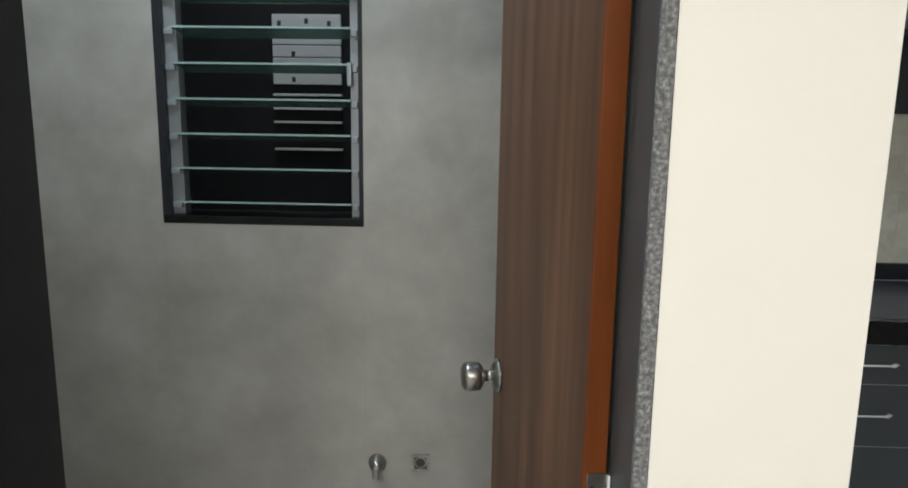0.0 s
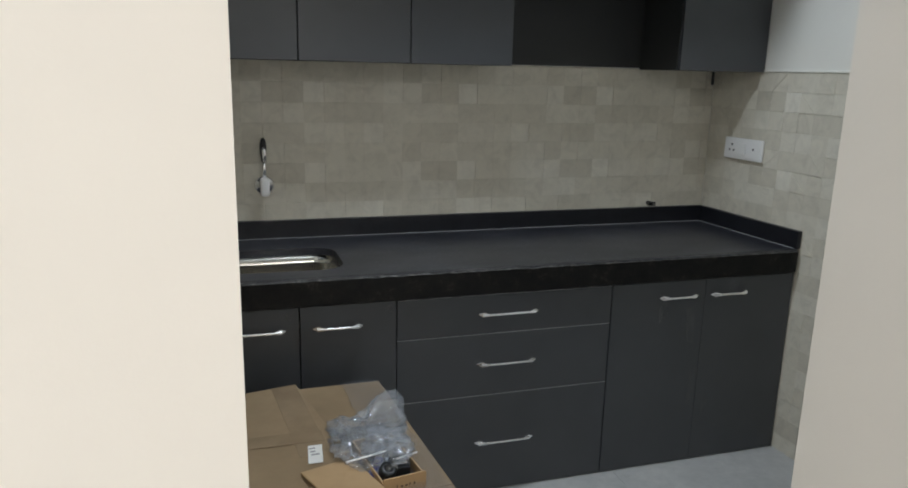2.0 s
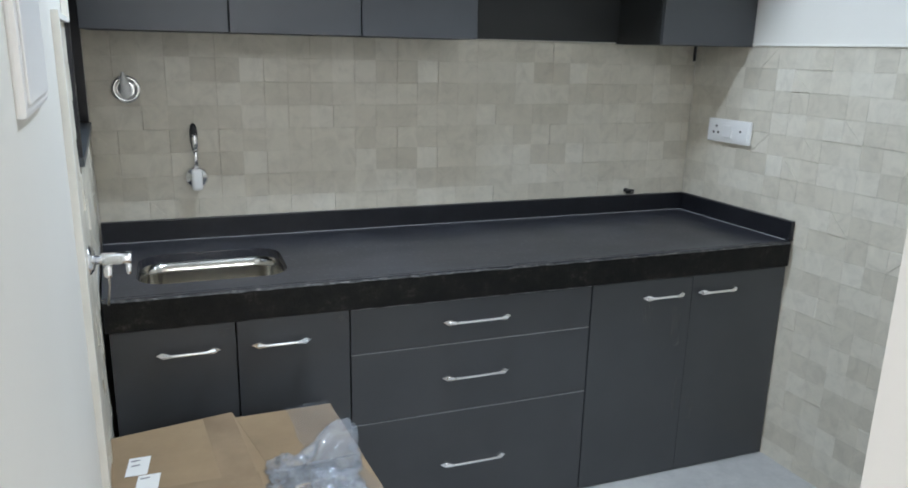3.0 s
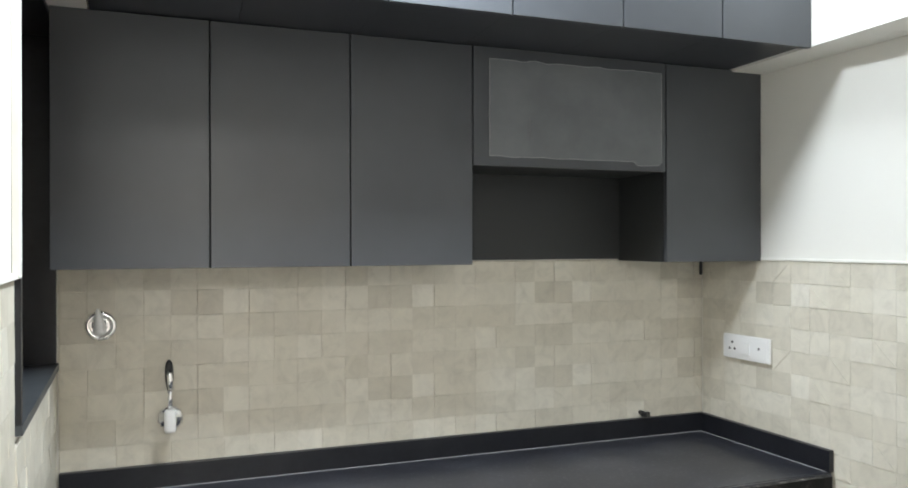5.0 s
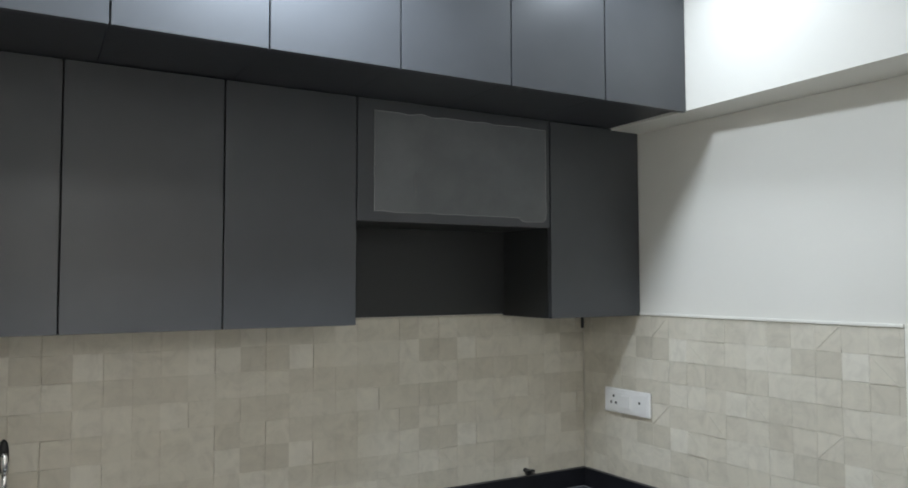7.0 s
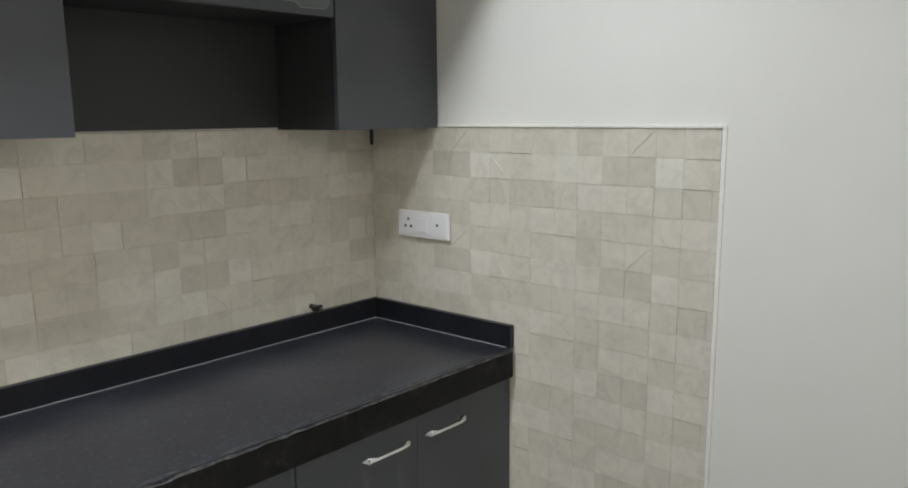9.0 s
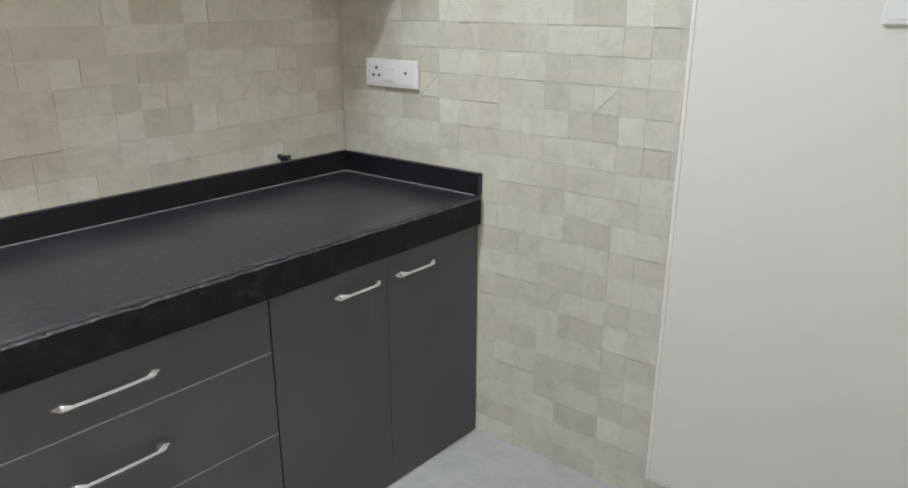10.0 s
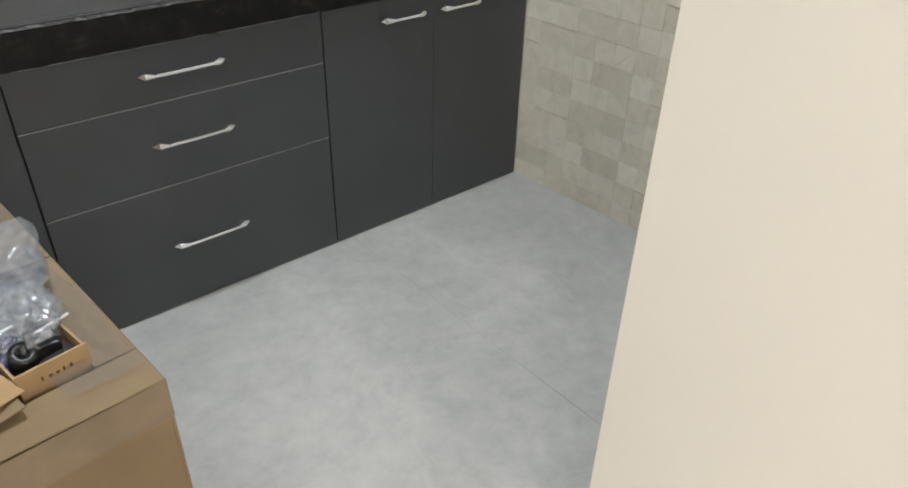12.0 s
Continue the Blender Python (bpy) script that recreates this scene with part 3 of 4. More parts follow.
# fascia with an uneven arris
fascia = bmesh.new()
NF = 420
xf0, xf1 = left_x(DEEP) + 0.002, 0.018
rows_ = []
for i in range(NF + 1):
    x = xf0 + (xf1 - xf0) * i / NF
    j1, j2, j3 = (noise.noise((x * 25, s, 0)) for s in (0, 5, 9))
    chip = max(0.0, noise.noise((x * 14, 20, 0)) - 0.12) * 0.014 + max(0.0, noise.noise((x * 60, 31, 0)) - 0.1) * 0.008
    rows_.append([fascia.verts.new(p) for p in ((x, DEEP + 0.012, CT + 0.0008), (x, DEEP + 0.001 + chip, CT - 0.001 - chip + 0.0006 * j1), (x, DEEP - 0.004 + 0.0022 * j2, CT - 0.009 + 0.0025 * j3), (x, DEEP - 0.003 + 0.0012 * j3, CT - 0.05), (x, DEEP - 0.003 + 0.001 * j1, CB + 0.004), (x, DEEP + 0.004, CB + 0.002 * j2), (x, DEEP + 0.024, CB))])
for a, b in zip(rows_, rows_[1:]):
    for k in range(2, 6):
        fascia.faces.new((a[k], b[k], b[k + 1], a[k + 1]))
arris = bmesh.new()
edge_rows = [[arris.verts.new(v.co) for v in row[:3]] for row in rows_]
for a, b in zip(edge_rows, edge_rows[1:]):
    for k in range(2):
        arris.faces.new((a[k], b[k], b[k + 1], a[k + 1]))
part("arris", arris, worn_arris, worktop, "pale chipped upper edge")
for row in rows_:
    for v in row[:2]:
        fascia.verts.remove(v)
part("fascia", fascia, granite_edge, worktop, "rough worn granite front edge")
part("upstand", block(left_x(0) + 0.003, -0.003, -0.020, -0.001, CT + 0.0005, 0.931, 0.002), granite, worktop, "polished black granite upstand")
side_up = part("upstand", block(-0.021, -0.001, DEEP + 0.005, -0.022, CT + 0.0005, 0.931, 0.002), granite, worktop, "polished black granite upstand")
side_up.matrix_basis = SKEW
cl = bmesh.new()
tube(cl, [(left_x(0) + 0.004, -0.0215, CT + 0.001), (-0.022, -0.0215, CT + 0.001), (0.0125, DEEP + 0.02, CT + 0.001)], 0.0016, 6)
part("joint_line", cl, caulk_and_glint, worktop, "pale dusty joint line")

sink = thing("sink", "stainless steel undermount kitchen sink", "sink")
bowl = bmesh.new()
levels = [(0.012, 0.0, CT - 0.028), (-0.001, 0.0, CT - 0.026), (-0.004, -0.0, CT - 0.06), (-0.012, 0, CT - 0.17), (-0.03, 0, CT - 0.19), (-0.09, 0, CT - 0.198)]
rings = []
for grow, _, z in levels:
    rings.append([bowl.verts.new((x, y, z)) for x, y in rounded(SX0 - grow, SX1 + grow, SY0 - grow, SY1 + grow, max(0.02, SR + grow * 0.7))])
for a, b in zip(rings, rings[1:]):
    for k in range(len(a)):
        bowl.faces.new((a[k], b[k], b[(k + 1) % len(a)], a[(k + 1) % len(a)]))
bowl.faces.new(rings[-1])
part("bowl", bowl, sink_steel, sink, smooth=True)
waste = lathe(bmesh.new(), [(0.0, 0.001), (0.02, 0.001), (0.022, 0.004), (0.042, 0.005), (0.045, 0.0)], Matrix.Translation((cx, cy, CT - 0.197)))
part("waste", waste, chrome, sink, smooth=True)

# ---- taps and pipe ends ----
EAST, SOUTH = Matrix.Rotation(radians(90), 4, "Y"), Matrix.Rotation(radians(90), 4, "X")
tap = thing("wall_tap", "chrome tap with a hose valve on the tiled side wall", "tap", (left_x(-0.93) - 0.003, -0.93, 1.054))
part("flange", lathe(bmesh.new(), [(0.0, 0), (0.032, 0.0), (0.031, 0.004), (0.021, 0.011), (0.012, 0.013)], EAST, 24), chrome, tap, smooth=True)
bm = lathe(bmesh.new(), [(0.0, 0.010), (0.010, 0.010), (0.010, 0.024), (0.0135, 0.026), (0.0135, 0.080), (0.0125, 0.084), (0.0, 0.084)], EAST, 20)
part("spout", bm, chrome, tap, smooth=True)
bm = lathe(bmesh.new(), [(0.0, 0), (0.005, 0.0), (0.006, 0.008), (0.0055, 0.03), (0.0, 0.031)], Matrix.Translation((0.077, 0, -0.036)), 14)
part("nozzle", bm, chrome, tap, smooth=True)
bm = lathe(bmesh.new(), [(0.0, 0), (0.008, 0), (0.0095, 0.006), (0.0095, 0.02), (0.007, 0.026), (0.0, 0.03)], Matrix.Translation((0.036, 0, -0.04)), 14)
part("valve", bm, chrome, tap, smooth=True)
part("hose", tube(bmesh.new(), [(0.036, 0, -0.036), (0.036, 0.002, -0.06), (0.033, 0.004, -0.085), (0.029, 0.005, -0.105)], 0.0026, 8), steel, tap, "thin braided steel hose", smooth=True)

plug = thing("stop_valve", "chrome stop valve with a white drop-shaped handle on beige tiles", "valve", (-2.166, 0.0, 1.357))
part("flange", lathe(bmesh.new(), [(0.0, 0), (0.043, 0.0), (0.044, 0.003), (0.041, 0.007), (0.034, 0.009), (0.030, 0.0055), (0.016, 0.005), (0.014, 0.022), (0.0, 0.024)], SOUTH, 28), chrome, plug, "domed chrome wall flange", smooth=True)
bm = lathe(bmesh.new(), [(0.0, 0.018), (0.016, 0.020), (0.0185, 0.026), (0.0175, 0.038), (0.010, 0.044), (0.0, 0.045)], SOUTH @ Matrix.Translation((0, -0.008, 0)), 20)
tube(bm, [(0, -0.034, -0.018), (0, -0.036, 0.004), (-0.002, -0.037, 0.028), (-0.004, -0.036, 0.048), (-0.005, -0.035, 0.054)], [0.012, 0.0165, 0.0115, 0.006, 0.003], 12)
part("handle", bm, white_plastic, plug, "white drop-shaped handle", smooth=True)

valve = thing("purifier_tap", "white and chrome tap with a thin stem and black lever", "tap", (-1.972, 0.0, 1.068))
part("flange", lathe(bmesh.new(), [(0.0, 0), (0.036, 0.0), (0.037, 0.004), (0.031, 0.010), (0.018, 0.013), (0.016, 0.034), (0.0, 0.036)], SOUTH, 24), chrome, valve, "round chrome wall flange", smooth=True)
bm = block(-0.017, 0.017, -0.066, -0.033, -0.036, 0.036, 0.011)
part("body", bm, white_plastic, valve, "rounded white tap body", smooth=True)
bm = tube(bmesh.new(), [(0, -0.05, 0.034), (0, -0.05, 0.07), (-0.001, -0.053, 0.104)], [0.0085, 0.0065, 0.0075], 12)
part("stem", bm, chrome, valve, smooth=True)
bm = tube(bmesh.new(), [(0.001, -0.060, 0.094), (0.001, -0.066, 0.118), (-0.001, -0.069, 0.142), (-0.002, -0.068, 0.158)], [0.006, 0.0095, 0.0085, 0.003], 12)
part("lever_face", bm, chrome, valve, "bright chrome lever face", smooth=True)
bm = tube(bmesh.new(), [(0, -0.050, 0.096), (-0.002, -0.054, 0.126), (-0.003, -0.060, 0.158), (-0.003, -0.064, 0.178), (-0.003, -0.066, 0.186)], [0.009, 0.0125, 0.0125, 0.009, 0.003], 12)
part("lever", bm, black_plastic, valve, "glossy black lever", smooth=True)

nub = thing("gas_outlet", "small black and brass gas pipe outlet above the upstand", "pipe", (-0.285, 0.0, 0.949))
bm = tube(bmesh.new(), [(0, 0.004, 0), (0, -0.03, 0)], 0.009, 10)
box(bm, -0.018, 0.016, -0.04, -0.024, -0.008, 0.008, 0.002)
part("body", bm, black_plastic, nub)
bm = tube(bmesh.new(), [(0.004, -0.036, 0), (0.004, -0.046, 0)], 0.005, 10)
part("nozzle", bm, steel, nub)
stub = thing("pipe_stub", "short dark capped pipe under the wall cabinet", "pipe", (-0.02, -0.02, 1.533))
bm = tube(bmesh.new(), [(0, 0, 0.0), (0, 0, -0.052), (0, 0, -0.058)], [0.006, 0.006, 0.004], 10)
part("body", bm, black_plastic, stub)

# ---- switches ----


def socket_plate(name, label, m, w, h, double=True):
    t = tagged(new(name), label, "socket")
    t.matrix_basis = m
    plate = part("plate", block(-w / 2, w / 2, -h / 2, h / 2, 0, 0.012, 0.005), white_plastic, t)
    inner = part("face", block(-w / 2 + 0.012, w / 2 - 0.012, -h / 2 + 0.012, h / 2 - 0.012, 0.012, 0.0145, 0.001), white_plastic, t)
    if double:
        part("rocker", block(-0.022, 0.024, -0.024, 0.023, 0.0145, 0.0205, 0.0025), white_plastic, t)
        for nm, pts in (("socket_pins", ((-0.062, 0.016), (-0.075, -0.008), (-0.05, -0.008))), ("indicator", ((0.066, 0.004),))):
            bm = bmesh.new()
            for x, y in pts:
                lathe(bm, [(0.0, 0.0), (0.005, 0.0), (0.005, 0.0006), (0, 0.0006)], Matrix.Translation((x, y, 0.0145)), 12)
            part(nm, bm, slot_mat, t)
    return t


RIGHT = Matrix(((0, 0, -1, 0), (-1, 0, 0, 0), (0, 1, 0, 0), (0, 0, 0, 1)))
socket_plate("socket_plate", "white plastic socket and switch plate on beige tiles", SKEW @ Matrix.Translation((-0.002, -0.243, 1.214)) @ RIGHT, 0.225, 0.09)
socket_plate("switch_plate", "white plastic switch plate on the painted wall", SKEW @ Matrix.Translation((0.007, -1.75, 1.447)) @ RIGHT, 0.225, 0.09, False)
LEFT_DIR = Vector((LX1 - LX0, FRONT, 0)).normalized()
LEFT_N = Vector((-LEFT_DIR.y, LEFT_DIR.x, 0))


def on_left(y, z, out=0.0):
    """A pose on the side wall: x along it, y up, z out of it."""
    o = Vector((left_x(y), y, z)) + LEFT_N * out
    r = -LEFT_DIR
    return Matrix(((r.x, 0, LEFT_N.x, o.x), (r.y, 0, LEFT_N.y, o.y), (0, 1, 0, o.z), (0, 0, 0, 1)))


socket_plate("switch_plate", "white plastic switch board on the painted wall", on_left(-1.76, 1.53, -0.006), 0.24, 0.19, False)

# ---- kitchen window in the side wall ----
kw = thing("window_1", "dark window with black granite lining", "window")
kw["kind"] = "structure"


def left_bar(y0, y1, z0, z1, d0, d1):
    """A piece along the side wall, from d0 to d1 out of its face."""
    a, b = Vector((left_x(y0), y0, 0)), Vector((left_x(y1), y1, 0))
    return prism(bmesh.new(), [tuple((p + LEFT_N * d)[:2]) for p, d in ((a, d0), (b, d0), (b, d1), (a, d1))], z0, z1)


part("window_sill", left_bar(WY0, WY1, WZ0, WZ0 + 0.02, -0.105, 0.006), dusty_granite, kw, "dusty dark granite sill")
part("lining", left_bar(WY0, WY0 + 0.02, WZ0 + 0.02, WZ1 - 0.002, -0.105, 0.004), granite, kw)
part("lining", left_bar(WY0 + 0.02, WY1 - 0.02, WZ1 - 0.016, WZ1 - 0.002, -0.083, 0.003), granite, kw, "black granite head")
part("lining", left_bar(WY1 - 0.02, WY1, WZ0 + 0.02, WZ1 - 0.002, -0.105, 0.0), granite, kw)
# Black opaque sheet stands in for the darkness beyond the opening.
part("pane", left_bar(WY0 + 0.02, WY1 - 0.02, WZ0 + 0.02, WZ1 - 0.002, -0.09, -0.084), black_plastic, kw, "black opaque sheet for the darkness in the opening")
part("trim", left_bar(WY0 - 0.04, WY0 - 0.001, TILE_TOP + 0.002, WZ1, -0.006, 0.006), trim_paint, kw, "white plaster edge")

# ---- tile trims and skirting ----
TE = -1.222
bead_1 = structure("trim_1", block(0.0035, 0.0068, TE - 0.011, TE, 0.078, TILE_TOP + 0.008, 0.0012), trim_paint, "white bead round the tiles")
bead_2 = structure("trim_2", block(-0.002, 0.0068, TE - 0.0005, -0.302, TILE_TOP, TILE_TOP + 0.009, 0.002), trim_paint, "white bead above the tiles")
skirting = structure("skirting_1", block(-0.003, 0.0068, -1.999, TE, 0, 0.078, 0.002), grout_mat, "grey-beige tile skirting")
for ob in (bead_1, bead_2, skirting):
    ob.matrix_basis = SKEW
TEL = -1.215
structure("trim_3", left_bar(TEL - 0.022, TEL, 0, TILE_TOP + 0.012, -0.0065, 0.006), trim_paint, "cream bead beside the tiles")
structure("trim_4", left_bar(TEL, WY0, TILE_TOP, TILE_TOP + 0.01, -0.0065, 0.004), trim_paint, "white bead above the tiles")

# ---- cardboard carton with its contents ----
carton = thing("carton", "large taped brown cardboard carton, partly opened", "box", (-1.93, -1.107, 0), 4.5)
CW, CD, CH = 0.285, 0.373, 0.53
for x0, x1, y0, y1, z1 in ((-CW, -CW + 0.006, -CD, CD, CH), (CW - 0.006, CW, -CD, CD, CH), (-CW + 0.006, CW - 0.006, -CD, -CD + 0.006, CH), (-CW + 0.006, CW - 0.006, CD - 0.006, CD, CH)):
    part("side_panel", block(x0, x1, y0, y1, 0.001, z1, 0.002), cardboard, carton)
part("bottom", block(-CW + 0.006, CW - 0.006, -CD + 0.006, CD - 0.006, 0.001, 0.007), cardboard, carton)
CTOP = CH + 0.001


def sheet(parent, name, corners, thick, mat, label=""):
    """A board panel over four corners (x, y, z), with its thickness below."""
    bm = bmesh.new()
    top = [bm.verts.new(c) for c in corners]
    low = [bm.verts.new((c[0], c[1], c[2] - thick)) for c in corners]
    bm.faces.new(top)
    bm.faces.new(low[::-1])
    for i in range(4):
        j = (i + 1) % 4
        bm.faces.new((top[i], low[i], low[j], top[j]))
    bmesh.ops.bevel(bm, geom=bm.edges[:], offset=min(0.0012, thick * 0.3), segments=1, affect="EDGES")
    return part(name, bm, mat, parent, label)


def on_flap(x, y):
    """Height of the large flap's top."""
    return CTOP + 0.005 + 0.05 * (x + CW) + 0.012 * (y + CD)


flap_l = sheet(carton, "flap", [(px, py, on_flap(px, py)) for px, py in ((-CW, -CD), (0.105, -CD + 0.06), (0.02, CD), (-CW, CD))], 0.004, cardboard, "creased cardboard flap")
flap_b = sheet(carton, "flap", [(0.028, 0.09, CTOP + 0.006), (CW, 0.09, CTOP + 0.004), (CW, CD, CTOP + 0.004), (0.028, CD, CTOP + 0.012)], 0.004, cardboard)
flap_f = sheet(carton, "flap", [(-0.12, -CD, CTOP + 0.0085), (CW, -CD, CTOP + 0.003), (CW, -0.274, CTOP + 0.002), (-0.10, -0.30, CTOP + 0.013)], 0.004, cardboard)
flap_r = sheet(carton, "flap", [(0.216, -0.273, CTOP + 0.003), (CW, -0.273, CTOP + 0.003), (CW, 0.089, CTOP + 0.003), (0.216, 0.089, CTOP - 0.002)], 0.004, cardboard)
sheet(carton, "flap", [(-0.02, -0.34, CTOP + 0.05), (0.115, -0.285, CTOP + 0.03), (0.075, -0.10, CTOP + 0.022), (-0.06, -0.14, CTOP + 0.028)], 0.004, carton_pale, "pale lifted cardboard flap")
sheet(carton, "tape", [(px, py, on_flap(px, py) + 0.0012) for px, py in ((-0.045, -0.06), (0.03, -0.05), (0.018, CD - 0.002), (-0.055, CD - 0.002))], 0.0008, tape, "glossy brown packing tape")
sheet(carton, "tape", [(px, py, on_flap(px, py) + 0.0022) for px, py in ((-CW + 0.004, 0.05), (0.03, 0.0), (0.03, 0.06), (-CW + 0.004, 0.11))], 0.0008, tape, "glossy brown packing tape")
part("tape", block(-CW - 0.0006, CW + 0.0006, -CD - 0.001, -CD + 0.0006, CH - 0.075, CH + 0.001), tape, carton, "glossy brown packing tape")
part("tape", block(CW - 0.0006, CW + 0.001, -CD, CD, CH - 0.04, CH + 0.001), tape, carton, "glossy brown packing tape")


def label_sheet(x, y, w, h, turn, bars):
    t = part("label", bmesh.new(), paper, carton, "white paper shipping label")
    bm = bmesh.new()
    pts = []
    for sx, sy in ((-1, -1), (1, -1), (1, 1), (-1, 1)):
        a = radians(turn)
        px, py = x + sx * w / 2 * math.cos(a) - sy * h / 2 * math.sin(a), y + sx * w / 2 * math.sin(a) + sy * h / 2 * math.cos(a)
        pts.append(bm.verts.new((px, py, on_flap(px, py) + 0.0032)))
    bm.faces.new(pts)
    bm.to_mesh(t.data)
    bm.free()
    for k in range(bars):
        b2 = bmesh.new()
        yy = y + h * (0.3 - 0.55 * k / max(1, bars))
        box(b2, x - w * 0.3, x + w * (0.28 - 0.2 * (k % 2)), yy, yy + h * 0.07, on_flap(x, y) + 0.0033, on_flap(x, y) + 0.0038)
        part("print", b2, print_grey, t)


label_sheet(-0.218, 0.205, 0.048, 0.078, -10, 2)
label_sheet(-0.202, 0.122, 0.048, 0.074, -10, 1)
label_sheet(-0.008, -0.06, 0.036, 0.088, -10, 3)

small = thing("small_box", "small open pale cardboard box holding hardware bags", "box", (-1.763, -1.244, 0), 9)
SBW, SBD, SB0, SB1 = 0.055, 0.115, 0.40, 0.575
body = bmesh.new()
box(body, -SBW, SBW, -SBD, -SBD + 0.004, SB0, SB1, 0.001)
part("front_panel", body, carton_pale, small)
part("side_panel", block(-SBW, -SBW + 0.004, -SBD + 0.004, SBD, SB0, SB1 - 0.01), carton_pale, small)
part("side_panel", block(SBW - 0.004, SBW, -SBD + 0.004, SBD, SB0, SB1 - 0.01), carton_pale, small)
part("back_panel", block(-SBW + 0.004, SBW - 0.004, SBD - 0.004, SBD, SB0, SB1 - 0.01), carton_pale, small)
part("bottom", block(-SBW + 0.004, SBW - 0.004, -SBD + 0.004, SBD - 0.004, SB0, SB0 + 0.004), carton_pale, small)
for k, (w, h_) in enumerate(((0.003, 0.008), (0.006, 0.005), (0.006, 0.005), (0.003, 0.007), (0.004, 0.007))):
    x = -0.022 + 0.011 * k
    part("print", block(x, x + w, -SBD - 0.0006, -SBD, SB1 - 0.028, SB1 - 0.028 + h_), ink, small)
# what holds the box up: packed boards inside the carton
part("packing", block(0.03, CW - 0.012, -CD + 0.02, 0.3, 0.008, 0.398), cardboard, carton, "stacked packing inside")


def crumpled(name, centre, size, seed, tip=None, div=5):
    """A crushed film bag: folded, creased and open to light."""
    bm = bmesh.new()
    bmesh.ops.create_icosphere(bm, subdivisions=div, radius=1)
    for v in bm.verts:
        p = v.co.copy()
        s = Vector((seed, seed * 0.7, seed * 1.3))
        r = 1 + 0.42 * noise.noise(p * 1.4 + s) + 0.75 * (0.28 - abs(noise.noise(p * 1.9 + s))) + 0.55 * (0.28 - abs(noise.noise(p * 3.8 + s * 2))) + 0.26 * (0.25 - abs(noise.noise(p * 8 + s)))
        q = Vector((p.x * size[0], p.y * size[1], p.z * size[2])) * r
        if tip is not None:
            k = max(0.0, p.normalized().dot(Vector(tip).normalized()) - 0.6) / 0.4
            q += Vector(tip) * k * k
        v.co = Vector(centre) + q
    low = CTOP + 0.008
    for v in bm.verts:
        if v.co.z < low:
            v.co.z = low + 0.12 * (v.co.z - low)
    return part(name, bm, film, None, smooth=True)


bag = tagged(crumpled("plastic_bag", (-1.79, -1.14, 0.568), (0.09, 0.108, 0.024), 2.3, (0.045, 0.065, 0.025)), "crumpled clear plastic bag lying on the carton", "bag")
bag2 = tagged(crumpled("plastic_bag", (-1.758, -1.224, 0.575), (0.05, 0.075, 0.03), 8.1), "small crumpled clear plastic bag in the box", "bag")
roll = thing("plug_fitting", "black rubber and blue plastic fittings in the small box", "fitting", (-1.778, -1.294, 0.52))
part("ring", lathe(bmesh.new(), [(0.008, 0), (0.019, 0), (0.021, 0.01), (0.021, 0.03), (0.009, 0.032), (0.008, 0)], pose(0.0, 0.0, 0.022, 24, 10, 0)), black_plastic, roll, smooth=True)
part("sleeve", tube(bmesh.new(), [(-0.036, -0.01, 0.012), (-0.02, 0.03, 0.026), (-0.005, 0.06, 0.03)], 0.016, 12), blue_plastic, roll, "blue plastic sleeve", smooth=True)
part("block", block(0.015, 0.06, -0.01, 0.05, 0.0, 0.045, 0.004), black_plastic, roll)
rod = thing("curtain_rod_piece", "thin white plastic rod across the small box", "rod", (-1.818, -1.264, 0.583), 12)
part("bar", tube(bmesh.new(), [(-0.055, 0, 0), (0.05, 0.004, 0.002)], 0.0024, 8), white_plastic, rod)
rod2 = thing("curtain_rod_piece", "thin white plastic rod across the small box", "rod", (-1.728, -1.269, 0.574), 14)
part("bar", tube(bmesh.new(), [(-0.02, 0, 0), (0.04, 0.004, 0.0)], 0.0024, 8), white_plastic, rod2)

drape = bmesh.new()
NX, NY = 16, 44
grid_ = []
for i in range(NY + 1):
    row = []
    for k in range(NX + 1):
        u, v = k / NX, i / NY
        lx = 0.155 + 0.120 * u + 0.014 * noise.noise((v * 5, 2.0, 0))
        ly = -0.33 + 0.70 * v
        fold = 0.016 * abs(noise.noise((u * 2.2 + v * 3.1, v * 4.0, 1.7))) + 0.006 * abs(noise.noise((u * 7, v * 13, 4.0)))
        lift = CTOP + 0.0085 + fold + 0.012 * max(0.0, 0.3 - u)
        if lx > CW + 0.001:
            lift -= 0.8 * (lx - CW - 0.001)
        row.append(drape.verts.new((lx, ly, lift)))
    grid_.append(row)
for p, q in zip(grid_, grid_[1:]):
    for k in range(NX):
        drape.faces.new((p[k], p[k + 1], q[k + 1], q[k]))
sheet_ob = part("plastic_sheet", drape, thin_film, None, smooth=True)
sheet_ob.matrix_basis = pose(-1.93, -1.107, 0, 0, 0, 4.5)
tagged(sheet_ob, "clear plastic film draped over the carton's edge", "film")

